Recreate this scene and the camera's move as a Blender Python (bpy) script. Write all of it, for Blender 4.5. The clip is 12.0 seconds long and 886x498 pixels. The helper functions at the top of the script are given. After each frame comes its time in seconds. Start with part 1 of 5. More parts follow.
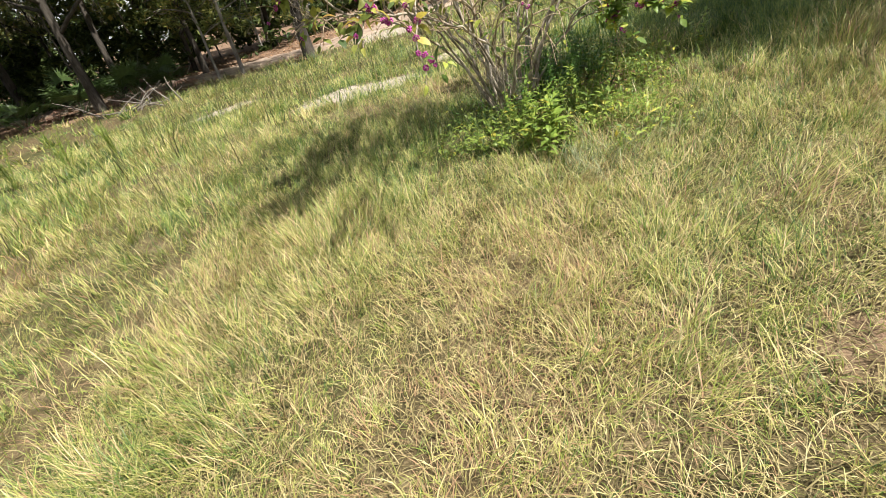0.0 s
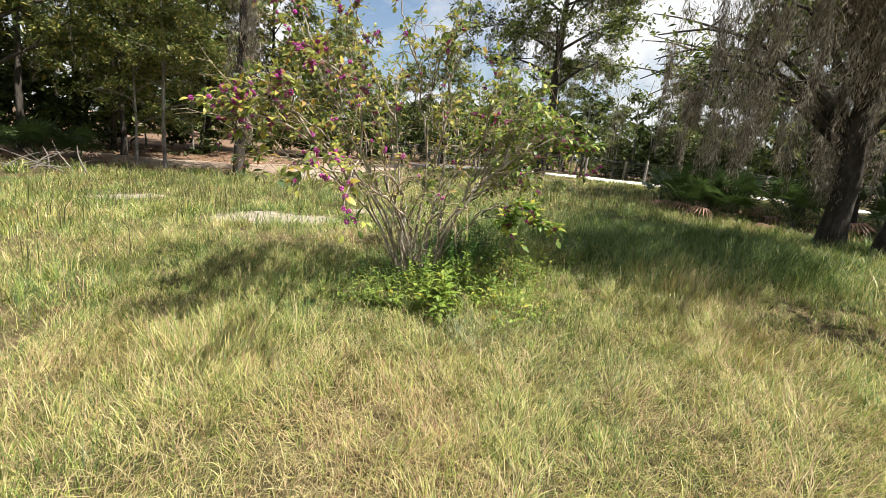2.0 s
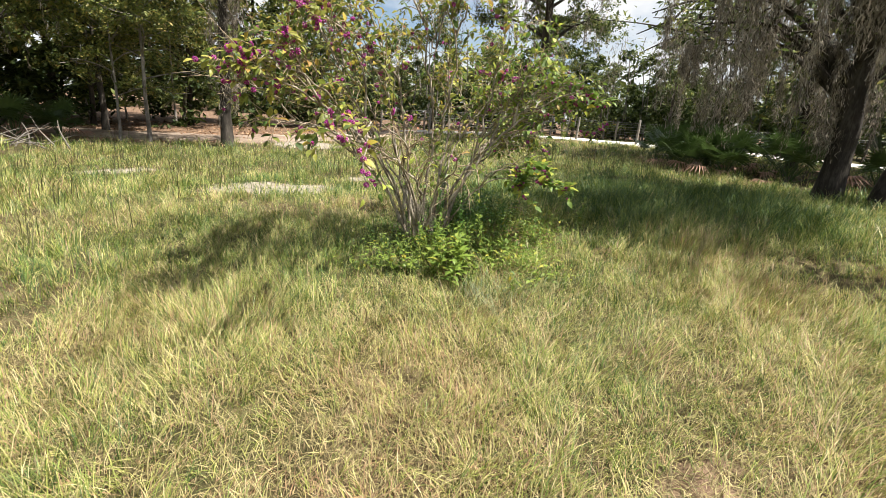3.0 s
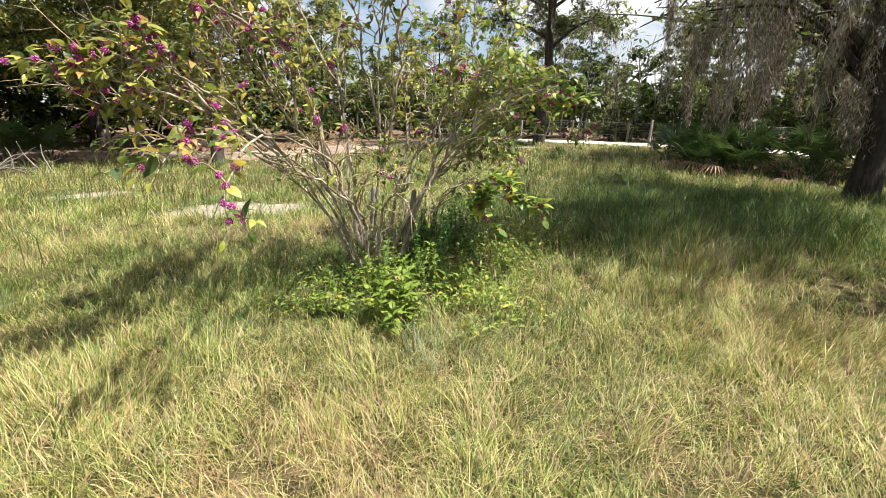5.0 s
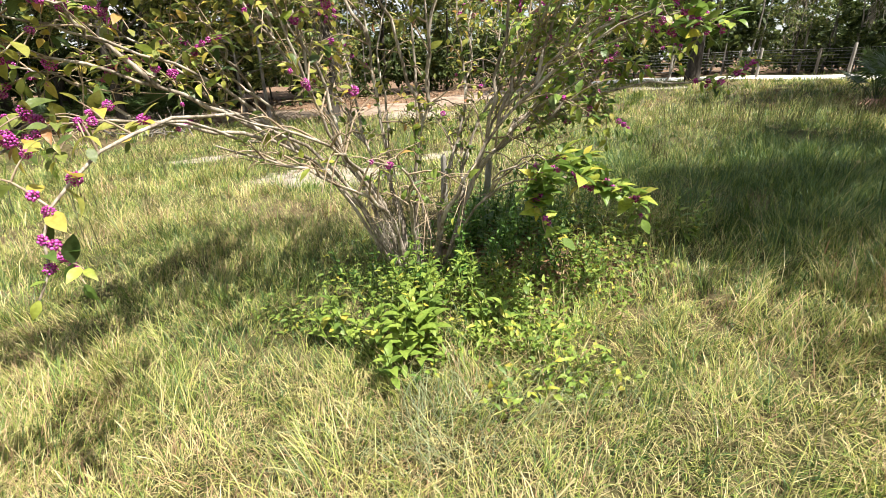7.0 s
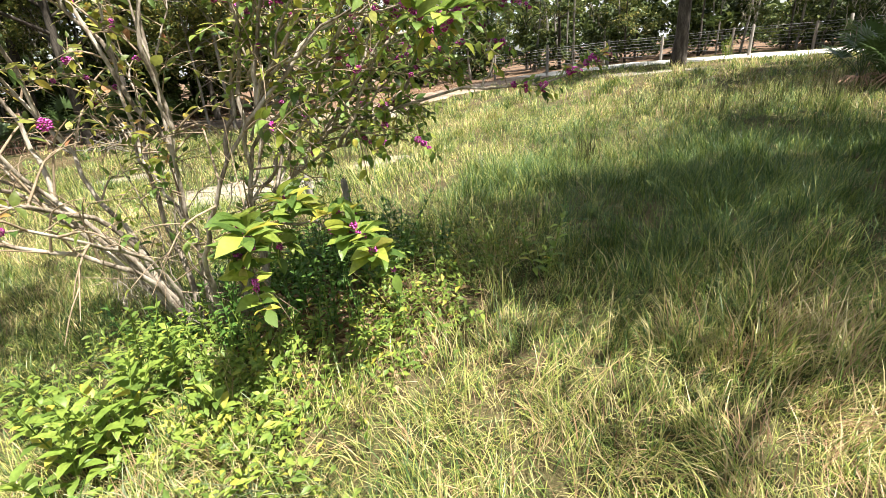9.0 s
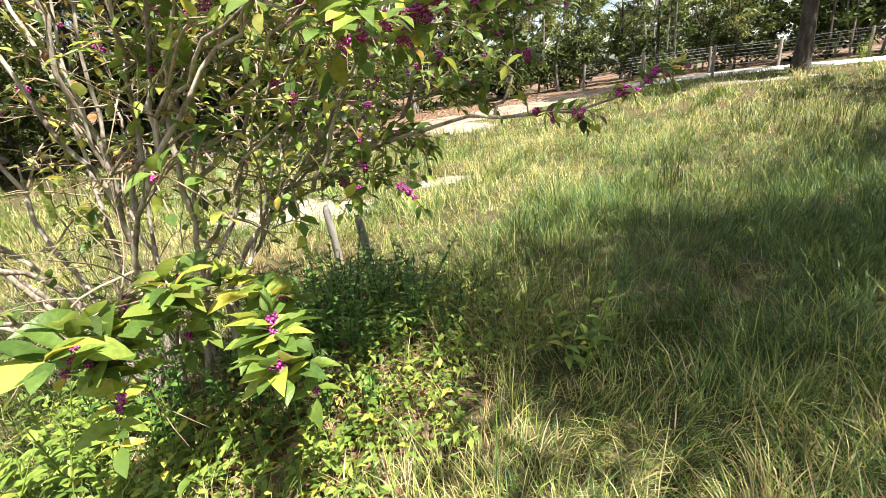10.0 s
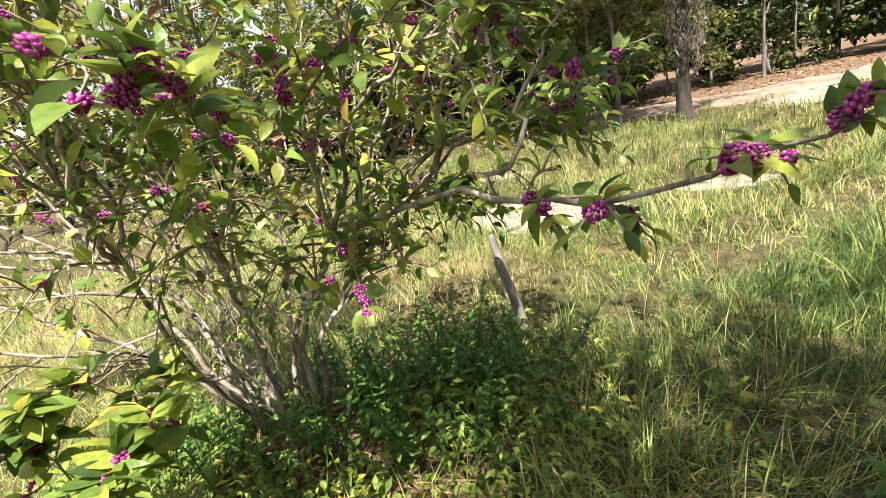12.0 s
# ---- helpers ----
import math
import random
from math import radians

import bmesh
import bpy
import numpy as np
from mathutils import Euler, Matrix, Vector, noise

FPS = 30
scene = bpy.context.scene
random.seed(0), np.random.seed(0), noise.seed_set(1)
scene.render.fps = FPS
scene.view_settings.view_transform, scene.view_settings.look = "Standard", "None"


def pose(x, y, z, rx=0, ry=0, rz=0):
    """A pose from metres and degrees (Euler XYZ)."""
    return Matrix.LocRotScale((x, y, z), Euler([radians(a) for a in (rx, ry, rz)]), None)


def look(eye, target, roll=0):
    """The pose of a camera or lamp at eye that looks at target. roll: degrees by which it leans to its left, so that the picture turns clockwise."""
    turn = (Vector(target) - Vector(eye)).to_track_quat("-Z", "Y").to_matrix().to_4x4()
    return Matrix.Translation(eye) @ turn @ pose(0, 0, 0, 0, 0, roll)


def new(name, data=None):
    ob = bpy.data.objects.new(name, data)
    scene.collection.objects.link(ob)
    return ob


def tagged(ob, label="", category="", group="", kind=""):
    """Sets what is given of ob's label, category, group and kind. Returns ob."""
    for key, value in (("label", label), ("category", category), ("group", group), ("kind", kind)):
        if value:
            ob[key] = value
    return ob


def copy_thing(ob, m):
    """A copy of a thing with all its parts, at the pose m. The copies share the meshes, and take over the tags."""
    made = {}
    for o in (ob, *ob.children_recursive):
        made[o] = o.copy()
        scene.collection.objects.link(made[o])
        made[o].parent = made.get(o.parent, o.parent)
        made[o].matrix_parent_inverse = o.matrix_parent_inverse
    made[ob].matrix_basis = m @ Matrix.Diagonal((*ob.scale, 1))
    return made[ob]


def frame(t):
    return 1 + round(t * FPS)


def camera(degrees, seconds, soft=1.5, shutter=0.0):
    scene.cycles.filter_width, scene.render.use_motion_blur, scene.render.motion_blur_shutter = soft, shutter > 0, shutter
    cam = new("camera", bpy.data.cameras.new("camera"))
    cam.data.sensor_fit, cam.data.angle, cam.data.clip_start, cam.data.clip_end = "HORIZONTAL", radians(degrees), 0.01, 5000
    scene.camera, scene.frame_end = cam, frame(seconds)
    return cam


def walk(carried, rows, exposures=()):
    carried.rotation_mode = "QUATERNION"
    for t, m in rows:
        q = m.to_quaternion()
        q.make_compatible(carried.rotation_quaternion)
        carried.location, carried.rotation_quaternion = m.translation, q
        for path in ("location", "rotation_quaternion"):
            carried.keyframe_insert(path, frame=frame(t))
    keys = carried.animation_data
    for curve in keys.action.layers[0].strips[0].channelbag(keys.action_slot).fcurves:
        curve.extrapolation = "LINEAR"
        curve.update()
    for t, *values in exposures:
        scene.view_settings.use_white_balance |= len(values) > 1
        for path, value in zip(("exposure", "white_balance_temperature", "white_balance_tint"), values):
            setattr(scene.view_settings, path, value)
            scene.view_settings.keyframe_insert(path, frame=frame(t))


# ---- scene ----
cam = camera(86.0, 12.0, soft=0.6)
PATH = [
    (0, (-0.334, -3.839, 1.296), (-0.573, -2.117, 0.305), -13.5),
    (0.5, (-0.378, -4.0, 1.339), (-0.456, -2.126, 0.646), -0.7),
    (1, (-0.425, -4.16, 1.412), (-0.446, -2.189, 1.074), 7.6),
    (1.5, (-0.342, -4.172, 1.445), (-0.252, -2.196, 1.15), 8.1),
    (2, (-0.313, -4.103, 1.388), (-0.075, -2.162, 0.967), 6.1),
    (2.5, (-0.427, -4.107, 1.344), (-0.089, -2.207, 0.818), 5.1),
    (2.7, (-0.544, -4.094, 1.326), (-0.244, -2.192, 0.787), 5.0),
    (4.3, (-0.02, -3.652, 1.321), (0.245, -1.751, 0.76), 3.7),
    (4.5, (-0.042, -3.58, 1.358), (0.208, -1.673, 0.812), 3.2),
    (5, (0.131, -3.325, 1.337), (0.341, -1.405, 0.815), 2.2),
    (5.5, (0.269, -3.084, 1.3), (0.351, -1.173, 0.715), -0.7),
    (6, (0.531, -2.842, 1.288), (0.456, -0.954, 0.633), -1.9),
    (6.5, (0.636, -2.53, 1.308), (0.348, -0.671, 0.629), -2.7),
    (6.7, (0.64, -2.4, 1.34), (0.327, -0.56, 0.623), -1.8),
    (8.3, (1.413, -1.872, 1.455), (0.959, -0.067, 0.724), -3.8),
    (8.5, (1.501, -1.752, 1.43), (1.041, 0.046, 0.686), -4.1),
    (9, (1.847, -1.439, 1.403), (1.451, 0.373, 0.655), -4.6),
    (9.5, (1.989, -1.026, 1.412), (1.543, 0.8, 0.727), -5.3),
    (10, (2.059, -0.653, 1.398), (1.323, 1.078, 0.72), -5.9),
    (10.5, (2.171, -0.226, 1.404), (0.99, 1.273, 0.806), -8.7),
    (10.6, (2.185, -0.167, 1.437), (0.914, 1.263, 0.853), -9.2),
    (10.7, (2.204, -0.089, 1.446), (0.85, 1.265, 0.869), -9.3),
    (11, (2.234, 0.074, 1.446), (0.708, 1.25, 0.91), -11.1),
    (11.5, (2.231, 0.316, 1.46), (0.597, 1.329, 0.909), -11.4),
    (12, (2.392, 0.594, 1.448), (0.694, 1.473, 0.862), -12.1),
]
walk(cam, [(t, look(eye, target, roll)) for t, eye, target, roll in PATH],
     exposures=[(0.0, 1.22), (2.5, 1.22), (5.5, 1.33), (6.7, 1.43), (9.0, 1.66), (10.5, 1.77), (11.5, 1.55), (12.0, 1.63)])

# ---- light ----
SUN_AZ, SUN_EL = -25.0, 63.0          # degrees from +x towards +y, and above the ground
sun_dir = Vector((math.cos(radians(SUN_EL)) * math.cos(radians(SUN_AZ)), math.cos(radians(SUN_EL)) * math.sin(radians(SUN_AZ)), math.sin(radians(SUN_EL))))
world = bpy.data.worlds.new("sky")
scene.world = world
world.use_nodes = True
wn, wl = world.node_tree.nodes, world.node_tree.links
wn.clear()
w_out, w_bg = wn.new("ShaderNodeOutputWorld"), wn.new("ShaderNodeBackground")
w_sky = wn.new("ShaderNodeTexSky")
w_sky.sky_type, w_sky.sun_disc = "NISHITA", False
w_sky.sun_elevation, w_sky.sun_rotation = radians(SUN_EL), radians(90 - SUN_AZ)
w_sky.dust_density = 1.5
w_co, w_map, w_noise, w_ramp, w_mix = wn.new("ShaderNodeTexCoord"), wn.new("ShaderNodeMapping"), wn.new("ShaderNodeTexNoise"), wn.new("ShaderNodeValToRGB"), wn.new("ShaderNodeMix")
w_map.inputs["Scale"].default_value = (1.0, 1.0, 2.0)
w_map.inputs["Location"].default_value = (0.35, 0.1, 0.2)
w_noise.inputs["Scale"].default_value, w_noise.inputs["Detail"].default_value, w_noise.inputs["Roughness"].default_value = 2.6, 9.0, 0.55
w_ramp.color_ramp.elements[0].position, w_ramp.color_ramp.elements[1].position = 0.41, 0.56
w_mix.data_type = "RGBA"
w_mix.inputs["B"].default_value = (6.8, 6.9, 7.0, 1)
wl.new(w_co.outputs["Generated"], w_map.inputs["Vector"])
wl.new(w_map.outputs["Vector"], w_noise.inputs["Vector"])
wl.new(w_noise.outputs["Fac"], w_ramp.inputs["Fac"])
wl.new(w_ramp.outputs["Color"], w_mix.inputs["Factor"])
wl.new(w_sky.outputs["Color"], w_mix.inputs["A"])
wl.new(w_mix.outputs["Result"], w_bg.inputs["Color"])
w_bg.inputs["Strength"].default_value = 0.062
wl.new(w_bg.outputs["Background"], w_out.inputs["Surface"])
sun = new("sun", bpy.data.lights.new("sun", "SUN"))
sun.data.energy, sun.data.angle, sun.data.color = 5.0, radians(0.5), (1.0, 0.95, 0.86)
sun.matrix_world = look(sun_dir * 50, (0, 0, 0))

rng = np.random.default_rng(7)


# ---- materials ----
def mat_new(name):
    m = bpy.data.materials.new(name)
    m.use_nodes = True
    n = m.node_tree.nodes
    n.clear()
    return m, n, m.node_tree.links


def ramp(n, stops):
    r = n.new("ShaderNodeValToRGB")
    e = r.color_ramp.elements
    while len(e) < len(stops):
        e.new(0.5)
    for k, (p, c) in enumerate(stops):
        e[k].position, e[k].color = p, (*c, 1)
    return r


def surface(name, stops, scale, rough=0.85, bump=0.4, detail=8.0, fine=None, stretch=(1, 1, 1), rand=0.0, spec=0.3):
    """Noise-coloured rough surface with a second, finer grain and bump."""
    m, n, l = mat_new(name)
    co, mp = n.new("ShaderNodeTexCoord"), n.new("ShaderNodeMapping")
    mp.inputs["Scale"].default_value = stretch
    l.new(co.outputs["Object"], mp.inputs["Vector"])
    a, b = n.new("ShaderNodeTexNoise"), n.new("ShaderNodeTexNoise")
    a.inputs["Scale"].default_value, a.inputs["Detail"].default_value = scale, detail
    b.inputs["Scale"].default_value, b.inputs["Detail"].default_value = fine or scale * 7, 5
    for t in (a, b):
        l.new(mp.outputs["Vector"], t.inputs["Vector"])
    mixf = n.new("ShaderNodeMath")
    mixf.operation = "MULTIPLY_ADD"
    mixf.inputs[1].default_value = 0.35
    l.new(b.outputs["Fac"], mixf.inputs[0])
    sc = n.new("ShaderNodeMath")
    sc.operation = "MULTIPLY"
    sc.inputs[1].default_value = 0.65
    l.new(a.outputs["Fac"], sc.inputs[0])
    l.new(sc.outputs[0], mixf.inputs[2])
    r = ramp(n, stops)
    if rand:
        oi, ad = n.new("ShaderNodeObjectInfo"), n.new("ShaderNodeMath")
        ad.operation = "MULTIPLY_ADD"
        ad.inputs[1].default_value = rand
        l.new(oi.outputs["Random"], ad.inputs[0])
        l.new(mixf.outputs[0], ad.inputs[2])
        l.new(ad.outputs[0], r.inputs["Fac"])
    else:
        l.new(mixf.outputs[0], r.inputs["Fac"])
    p, o, bp = n.new("ShaderNodeBsdfPrincipled"), n.new("ShaderNodeOutputMaterial"), n.new("ShaderNodeBump")
    bp.inputs["Strength"].default_value, bp.inputs["Distance"].default_value = bump, 0.03
    l.new(mixf.outputs[0], bp.inputs["Height"])
    l.new(bp.outputs["Normal"], p.inputs["Normal"])
    p.inputs["Roughness"].default_value = rough
    p.inputs["Specular IOR Level"].default_value = spec
    l.new(r.outputs["Color"], p.inputs["Base Color"])
    l.new(p.outputs["BSDF"], o.inputs["Surface"])
    return m


def foliage(name, stops, through_light=0.4, rough=0.5, attr="", source="island", spec=0.4, veins=False):
    """Thin leaf: colour picked leaf by leaf, part of the light passing through."""
    m, n, l = mat_new(name)
    r = ramp(n, stops)
    if source == "object":
        src = n.new("ShaderNodeObjectInfo").outputs["Random"]
    else:
        src = n.new("ShaderNodeNewGeometry").outputs["Random Per Island"]
    if attr:
        at, ad, su = n.new("ShaderNodeAttribute"), n.new("ShaderNodeMath"), n.new("ShaderNodeMath")
        at.attribute_name = attr
        ad.operation, su.operation = "MULTIPLY_ADD", "SUBTRACT"
        su.inputs[1].default_value = 0.5
        l.new(src, su.inputs[0])
        l.new(su.outputs[0], ad.inputs[0])
        ad.inputs[1].default_value = 1.0
        l.new(at.outputs["Fac"], ad.inputs[2])
        l.new(ad.outputs[0], r.inputs["Fac"])
    else:
        l.new(src, r.inputs["Fac"])
    col = r.outputs["Color"]
    no, co = n.new("ShaderNodeTexNoise"), n.new("ShaderNodeTexCoord")
    no.inputs["Scale"].default_value, no.inputs["Detail"].default_value = 60 if veins else 9, 4
    l.new(co.outputs["Object"], no.inputs["Vector"])
    mr, mx = n.new("ShaderNodeMapRange"), n.new("ShaderNodeMix")
    mr.inputs["From Min"].default_value, mr.inputs["From Max"].default_value = 0.25, 0.75
    mr.inputs["To Min"].default_value, mr.inputs["To Max"].default_value = 0.72, 1.22
    l.new(no.outputs["Fac"], mr.inputs["Value"])
    mx.data_type, mx.blend_type = "RGBA", "MULTIPLY"
    mx.inputs["Factor"].default_value = 1.0
    l.new(col, mx.inputs["A"])
    l.new(mr.outputs["Result"], mx.inputs["B"])
    p, t, mix, o = n.new("ShaderNodeBsdfPrincipled"), n.new("ShaderNodeBsdfTranslucent"), n.new("ShaderNodeMixShader"), n.new("ShaderNodeOutputMaterial")
    p.inputs["Roughness"].default_value, p.inputs["Specular IOR Level"].default_value = rough, spec
    if veins:
        bp = n.new("ShaderNodeBump")
        bp.inputs["Strength"].default_value, bp.inputs["Distance"].default_value = 0.35, 0.01
        l.new(no.outputs["Fac"], bp.inputs["Height"])
        l.new(bp.outputs["Normal"], p.inputs["Normal"])
    l.new(mx.outputs["Result"], p.inputs["Base Color"])
    l.new(mx.outputs["Result"], t.inputs["Color"])
    mix.inputs["Fac"].default_value = through_light
    l.new(p.outputs["BSDF"], mix.inputs[1])
    l.new(t.outputs["BSDF"], mix.inputs[2])
    l.new(mix.outputs["Shader"], o.inputs["Surface"])
    return m


def ground_material():
    """Soil and dry thatch, with bare sand and leaf litter where the sheet's attributes say so."""
    m, n, l = mat_new("ground")
    co = n.new("ShaderNodeTexCoord")
    big, mid, fin = (n.new("ShaderNodeTexNoise") for _ in range(3))
    for t, s, d in ((big, 0.6, 6), (mid, 7.0, 10), (fin, 90.0, 6)):
        t.inputs["Scale"].default_value, t.inputs["Detail"].default_value = s, d
        l.new(co.outputs["Object"], t.inputs["Vector"])
    thatch = ramp(n, [(0.33, (0.03, 0.024, 0.012)), (0.5, (0.085, 0.064, 0.034)), (0.68, (0.22, 0.17, 0.10))])
    sand = ramp(n, [(0.3, (0.13, 0.105, 0.08)), (0.5, (0.28, 0.24, 0.195)), (0.7, (0.44, 0.40, 0.34))])
    litter = ramp(n, [(0.3, (0.055, 0.034, 0.022)), (0.5, (0.15, 0.097, 0.064)), (0.72, (0.31, 0.215, 0.15))])
    add = n.new("ShaderNodeMath")
    add.operation = "MULTIPLY_ADD"
    add.inputs[1].default_value = 0.5
    half = n.new("ShaderNodeMath")
    half.operation = "MULTIPLY"
    half.inputs[1].default_value = 0.5
    l.new(mid.outputs["Fac"], half.inputs[0])
    l.new(fin.outputs["Fac"], add.inputs[0])
    l.new(half.outputs[0], add.inputs[2])
    for r in (thatch, sand, litter):
        l.new(add.outputs[0], r.inputs["Fac"])
    green = ramp(n, [(0.35, (0.022, 0.028, 0.010)), (0.52, (0.062, 0.06, 0.024)), (0.72, (0.17, 0.145, 0.07))])
    l.new(add.outputs[0], green.inputs["Fac"])
    gm, gr = n.new("ShaderNodeMix"), n.new("ShaderNodeMapRange")
    gm.data_type = "RGBA"
    gr.inputs["From Min"].default_value, gr.inputs["From Max"].default_value = 0.4, 0.6
    l.new(big.outputs["Fac"], gr.inputs["Value"])
    l.new(gr.outputs["Result"], gm.inputs["Factor"])
    l.new(thatch.outputs["Color"], gm.inputs["A"])
    l.new(green.outputs["Color"], gm.inputs["B"])
    last = gm.outputs["Result"]
    for name, r in (("litter", litter), ("sand", sand)):
        at, jit, mr, mx = n.new("ShaderNodeAttribute"), n.new("ShaderNodeMath"), n.new("ShaderNodeMapRange"), n.new("ShaderNodeMix")
        at.attribute_name = name
        jit.operation = "ADD"
        l.new(at.outputs["Fac"], jit.inputs[0])
        l.new(mid.outputs["Fac"], jit.inputs[1])
        mr.inputs["From Min"].default_value, mr.inputs["From Max"].default_value = 0.85, 1.15
        l.new(jit.outputs[0], mr.inputs["Value"])
        mx.data_type = "RGBA"
        l.new(mr.outputs["Result"], mx.inputs["Factor"])
        l.new(last, mx.inputs["A"])
        l.new(r.outputs["Color"], mx.inputs["B"])
        last = mx.outputs["Result"]
    p, o, bp = n.new("ShaderNodeBsdfPrincipled"), n.new("ShaderNodeOutputMaterial"), n.new("ShaderNodeBump")
    bp.inputs["Strength"].default_value, bp.inputs["Distance"].default_value = 0.7, 0.03
    l.new(add.outputs[0], bp.inputs["Height"])
    l.new(bp.outputs["Normal"], p.inputs["Normal"])
    p.inputs["Roughness"].default_value, p.inputs["Specular IOR Level"].default_value = 0.95, 0.1
    l.new(last, p.inputs["Base Color"])
    l.new(p.outputs["BSDF"], o.inputs["Surface"])
    return m


M_GROUND = ground_material()
M_ROAD = surface("pale_lime_road", [(0.3, (0.50, 0.47, 0.42)), (0.6, (0.68, 0.65, 0.60)), (0.8, (0.78, 0.76, 0.72))], 1.2, 0.95, 0.5, fine=30)
M_TRACK = surface("brown_sand_track", [(0.3, (0.11, 0.075, 0.055)), (0.5, (0.24, 0.18, 0.135)), (0.75, (0.45, 0.37, 0.30))], 1.5, 0.95, 0.6, fine=25)
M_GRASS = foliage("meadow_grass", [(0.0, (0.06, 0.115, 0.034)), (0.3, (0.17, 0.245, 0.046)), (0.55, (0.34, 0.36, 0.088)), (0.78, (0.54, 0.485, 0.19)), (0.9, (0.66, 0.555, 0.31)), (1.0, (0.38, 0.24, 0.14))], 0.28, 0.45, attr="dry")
M_BLUEGRASS = foliage("grey_green_grass", [(0.0, (0.10, 0.13, 0.065)), (0.6, (0.24, 0.28, 0.145)), (1.0, (0.42, 0.43, 0.25))], 0.25, 0.5)
M_STRAW = foliage("dry_stems", [(0.0, (0.15, 0.112, 0.05)), (0.5, (0.29, 0.24, 0.11)), (1.0, (0.50, 0.44, 0.22))], 0.2, 0.6)
M_SEED = foliage("dark_seed_stems", [(0.0, (0.05, 0.05, 0.025)), (0.6, (0.11, 0.11, 0.04)), (1.0, (0.20, 0.19, 0.07))], 0.2, 0.7)
M_BARK_PALE = surface("pale_shrub_bark", [(0.3, (0.05, 0.037, 0.026)), (0.44, (0.18, 0.145, 0.11)), (0.56, (0.38, 0.33, 0.27)), (0.75, (0.55, 0.50, 0.43))], 14, 0.8, 0.5, stretch=(1, 1, 0.35), fine=90)
M_TWIG = surface("brown_twig_bark", [(0.3, (0.11, 0.07, 0.045)), (0.55, (0.30, 0.23, 0.155)), (0.8, (0.56, 0.48, 0.36))], 25, 0.75, 0.2)
M_BARK_OAK = surface("grey_oak_bark", [(0.3, (0.014, 0.011, 0.009)), (0.5, (0.036, 0.03, 0.024)), (0.75, (0.11, 0.095, 0.08))], 7, 0.95, 1.0, stretch=(1, 1, 0.25), fine=40, rand=0.1)
M_BARK_LIGHT = surface("pale_trunk_bark", [(0.3, (0.06, 0.05, 0.042)), (0.5, (0.19, 0.17, 0.15)), (0.75, (0.44, 0.41, 0.37))], 6, 0.9, 0.6, stretch=(1, 1, 0.4), fine=40)
LEAF_TONES = [(0.0, (0.055, 0.095, 0.03)), (0.35, (0.15, 0.19, 0.043)), (0.62, (0.28, 0.285, 0.062)), (0.84, (0.38, 0.37, 0.085)), (0.93, (0.50, 0.38, 0.07)), (1.0, (0.36, 0.17, 0.09))]
M_LEAF = foliage("beautyberry_leaf", LEAF_TONES, 0.42, 0.42, veins=True)
M_LEAF_OB = foliage("beautyberry_leaf_single", LEAF_TONES, 0.42, 0.42, source="object", veins=True)
GREEN_LEAF_TONES = [(0.0, (0.08, 0.145, 0.032)), (0.4, (0.17, 0.26, 0.05)), (0.75, (0.28, 0.35, 0.064)), (0.93, (0.41, 0.45, 0.08)), (1.0, (0.55, 0.48, 0.08))]
M_LEAF_GREEN = foliage("green_beautyberry_leaf", GREEN_LEAF_TONES, 0.45, 0.4, veins=True)
M_LEAF_GREEN_OB = foliage("green_beautyberry_leaf_single", GREEN_LEAF_TONES, 0.45, 0.4, source="object", veins=True)
M_BERRY = foliage("magenta_berry", [(0.0, (0.16, 0.016, 0.075)), (0.5, (0.40, 0.04, 0.27)), (1.0, (0.62, 0.13, 0.48))], 0.12, 0.25, spec=0.5)
M_WEED = foliage("bright_weed_leaf", [(0.0, (0.11, 0.18, 0.035)), (0.5, (0.20, 0.29, 0.05)), (0.88, (0.30, 0.37, 0.07)), (1.0, (0.52, 0.44, 0.07))], 0.4, 0.45, veins=True)
# darker copy of the weed leaf, the bush's shade put into its green
M_WEED_SHADED = foliage("shade_dark_weed_leaf", [(0.0, (0.05, 0.12, 0.028)), (0.6, (0.10, 0.20, 0.036)), (1.0, (0.19, 0.29, 0.05))], 0.35, 0.45, veins=True)
M_OAK = foliage("oak_leaf", [(0.0, (0.035, 0.058, 0.018)), (0.5, (0.115, 0.155, 0.04)), (0.85, (0.22, 0.25, 0.062)), (1.0, (0.29, 0.25, 0.085))], 0.33, 0.45)
# darker oak leaf: the woods' deep shade is put into its colour
M_UNDER_SHADED = foliage("shade_darkened_leaf", [(0.0, (0.022, 0.038, 0.012)), (0.6, (0.055, 0.08, 0.021)), (1.0, (0.13, 0.155, 0.04))], 0.25, 0.6, spec=0.2)
M_OAK_B = foliage("yellowing_oak_leaf", [(0.0, (0.045, 0.068, 0.02)), (0.5, (0.135, 0.17, 0.042)), (0.8, (0.26, 0.28, 0.068)), (1.0, (0.38, 0.29, 0.085))], 0.33, 0.45)
M_MOSS = foliage("spanish_moss", [(0.0, (0.085, 0.07, 0.056)), (0.3, (0.21, 0.18, 0.148)), (0.7, (0.37, 0.325, 0.265)), (1.0, (0.54, 0.48, 0.40))], 0.45, 0.9, spec=0.1)
M_PALM = foliage("palmetto_leaf", [(0.0, (0.03, 0.055, 0.018)), (0.6, (0.07, 0.115, 0.032)), (0.9, (0.15, 0.20, 0.06)), (1.0, (0.40, 0.30, 0.18))], 0.25, 0.38, spec=0.45)
M_PALM_DRY = foliage("dead_palmetto_leaf", [(0.0, (0.20, 0.09, 0.06)), (1.0, (0.44, 0.28, 0.20))], 0.2, 0.7)
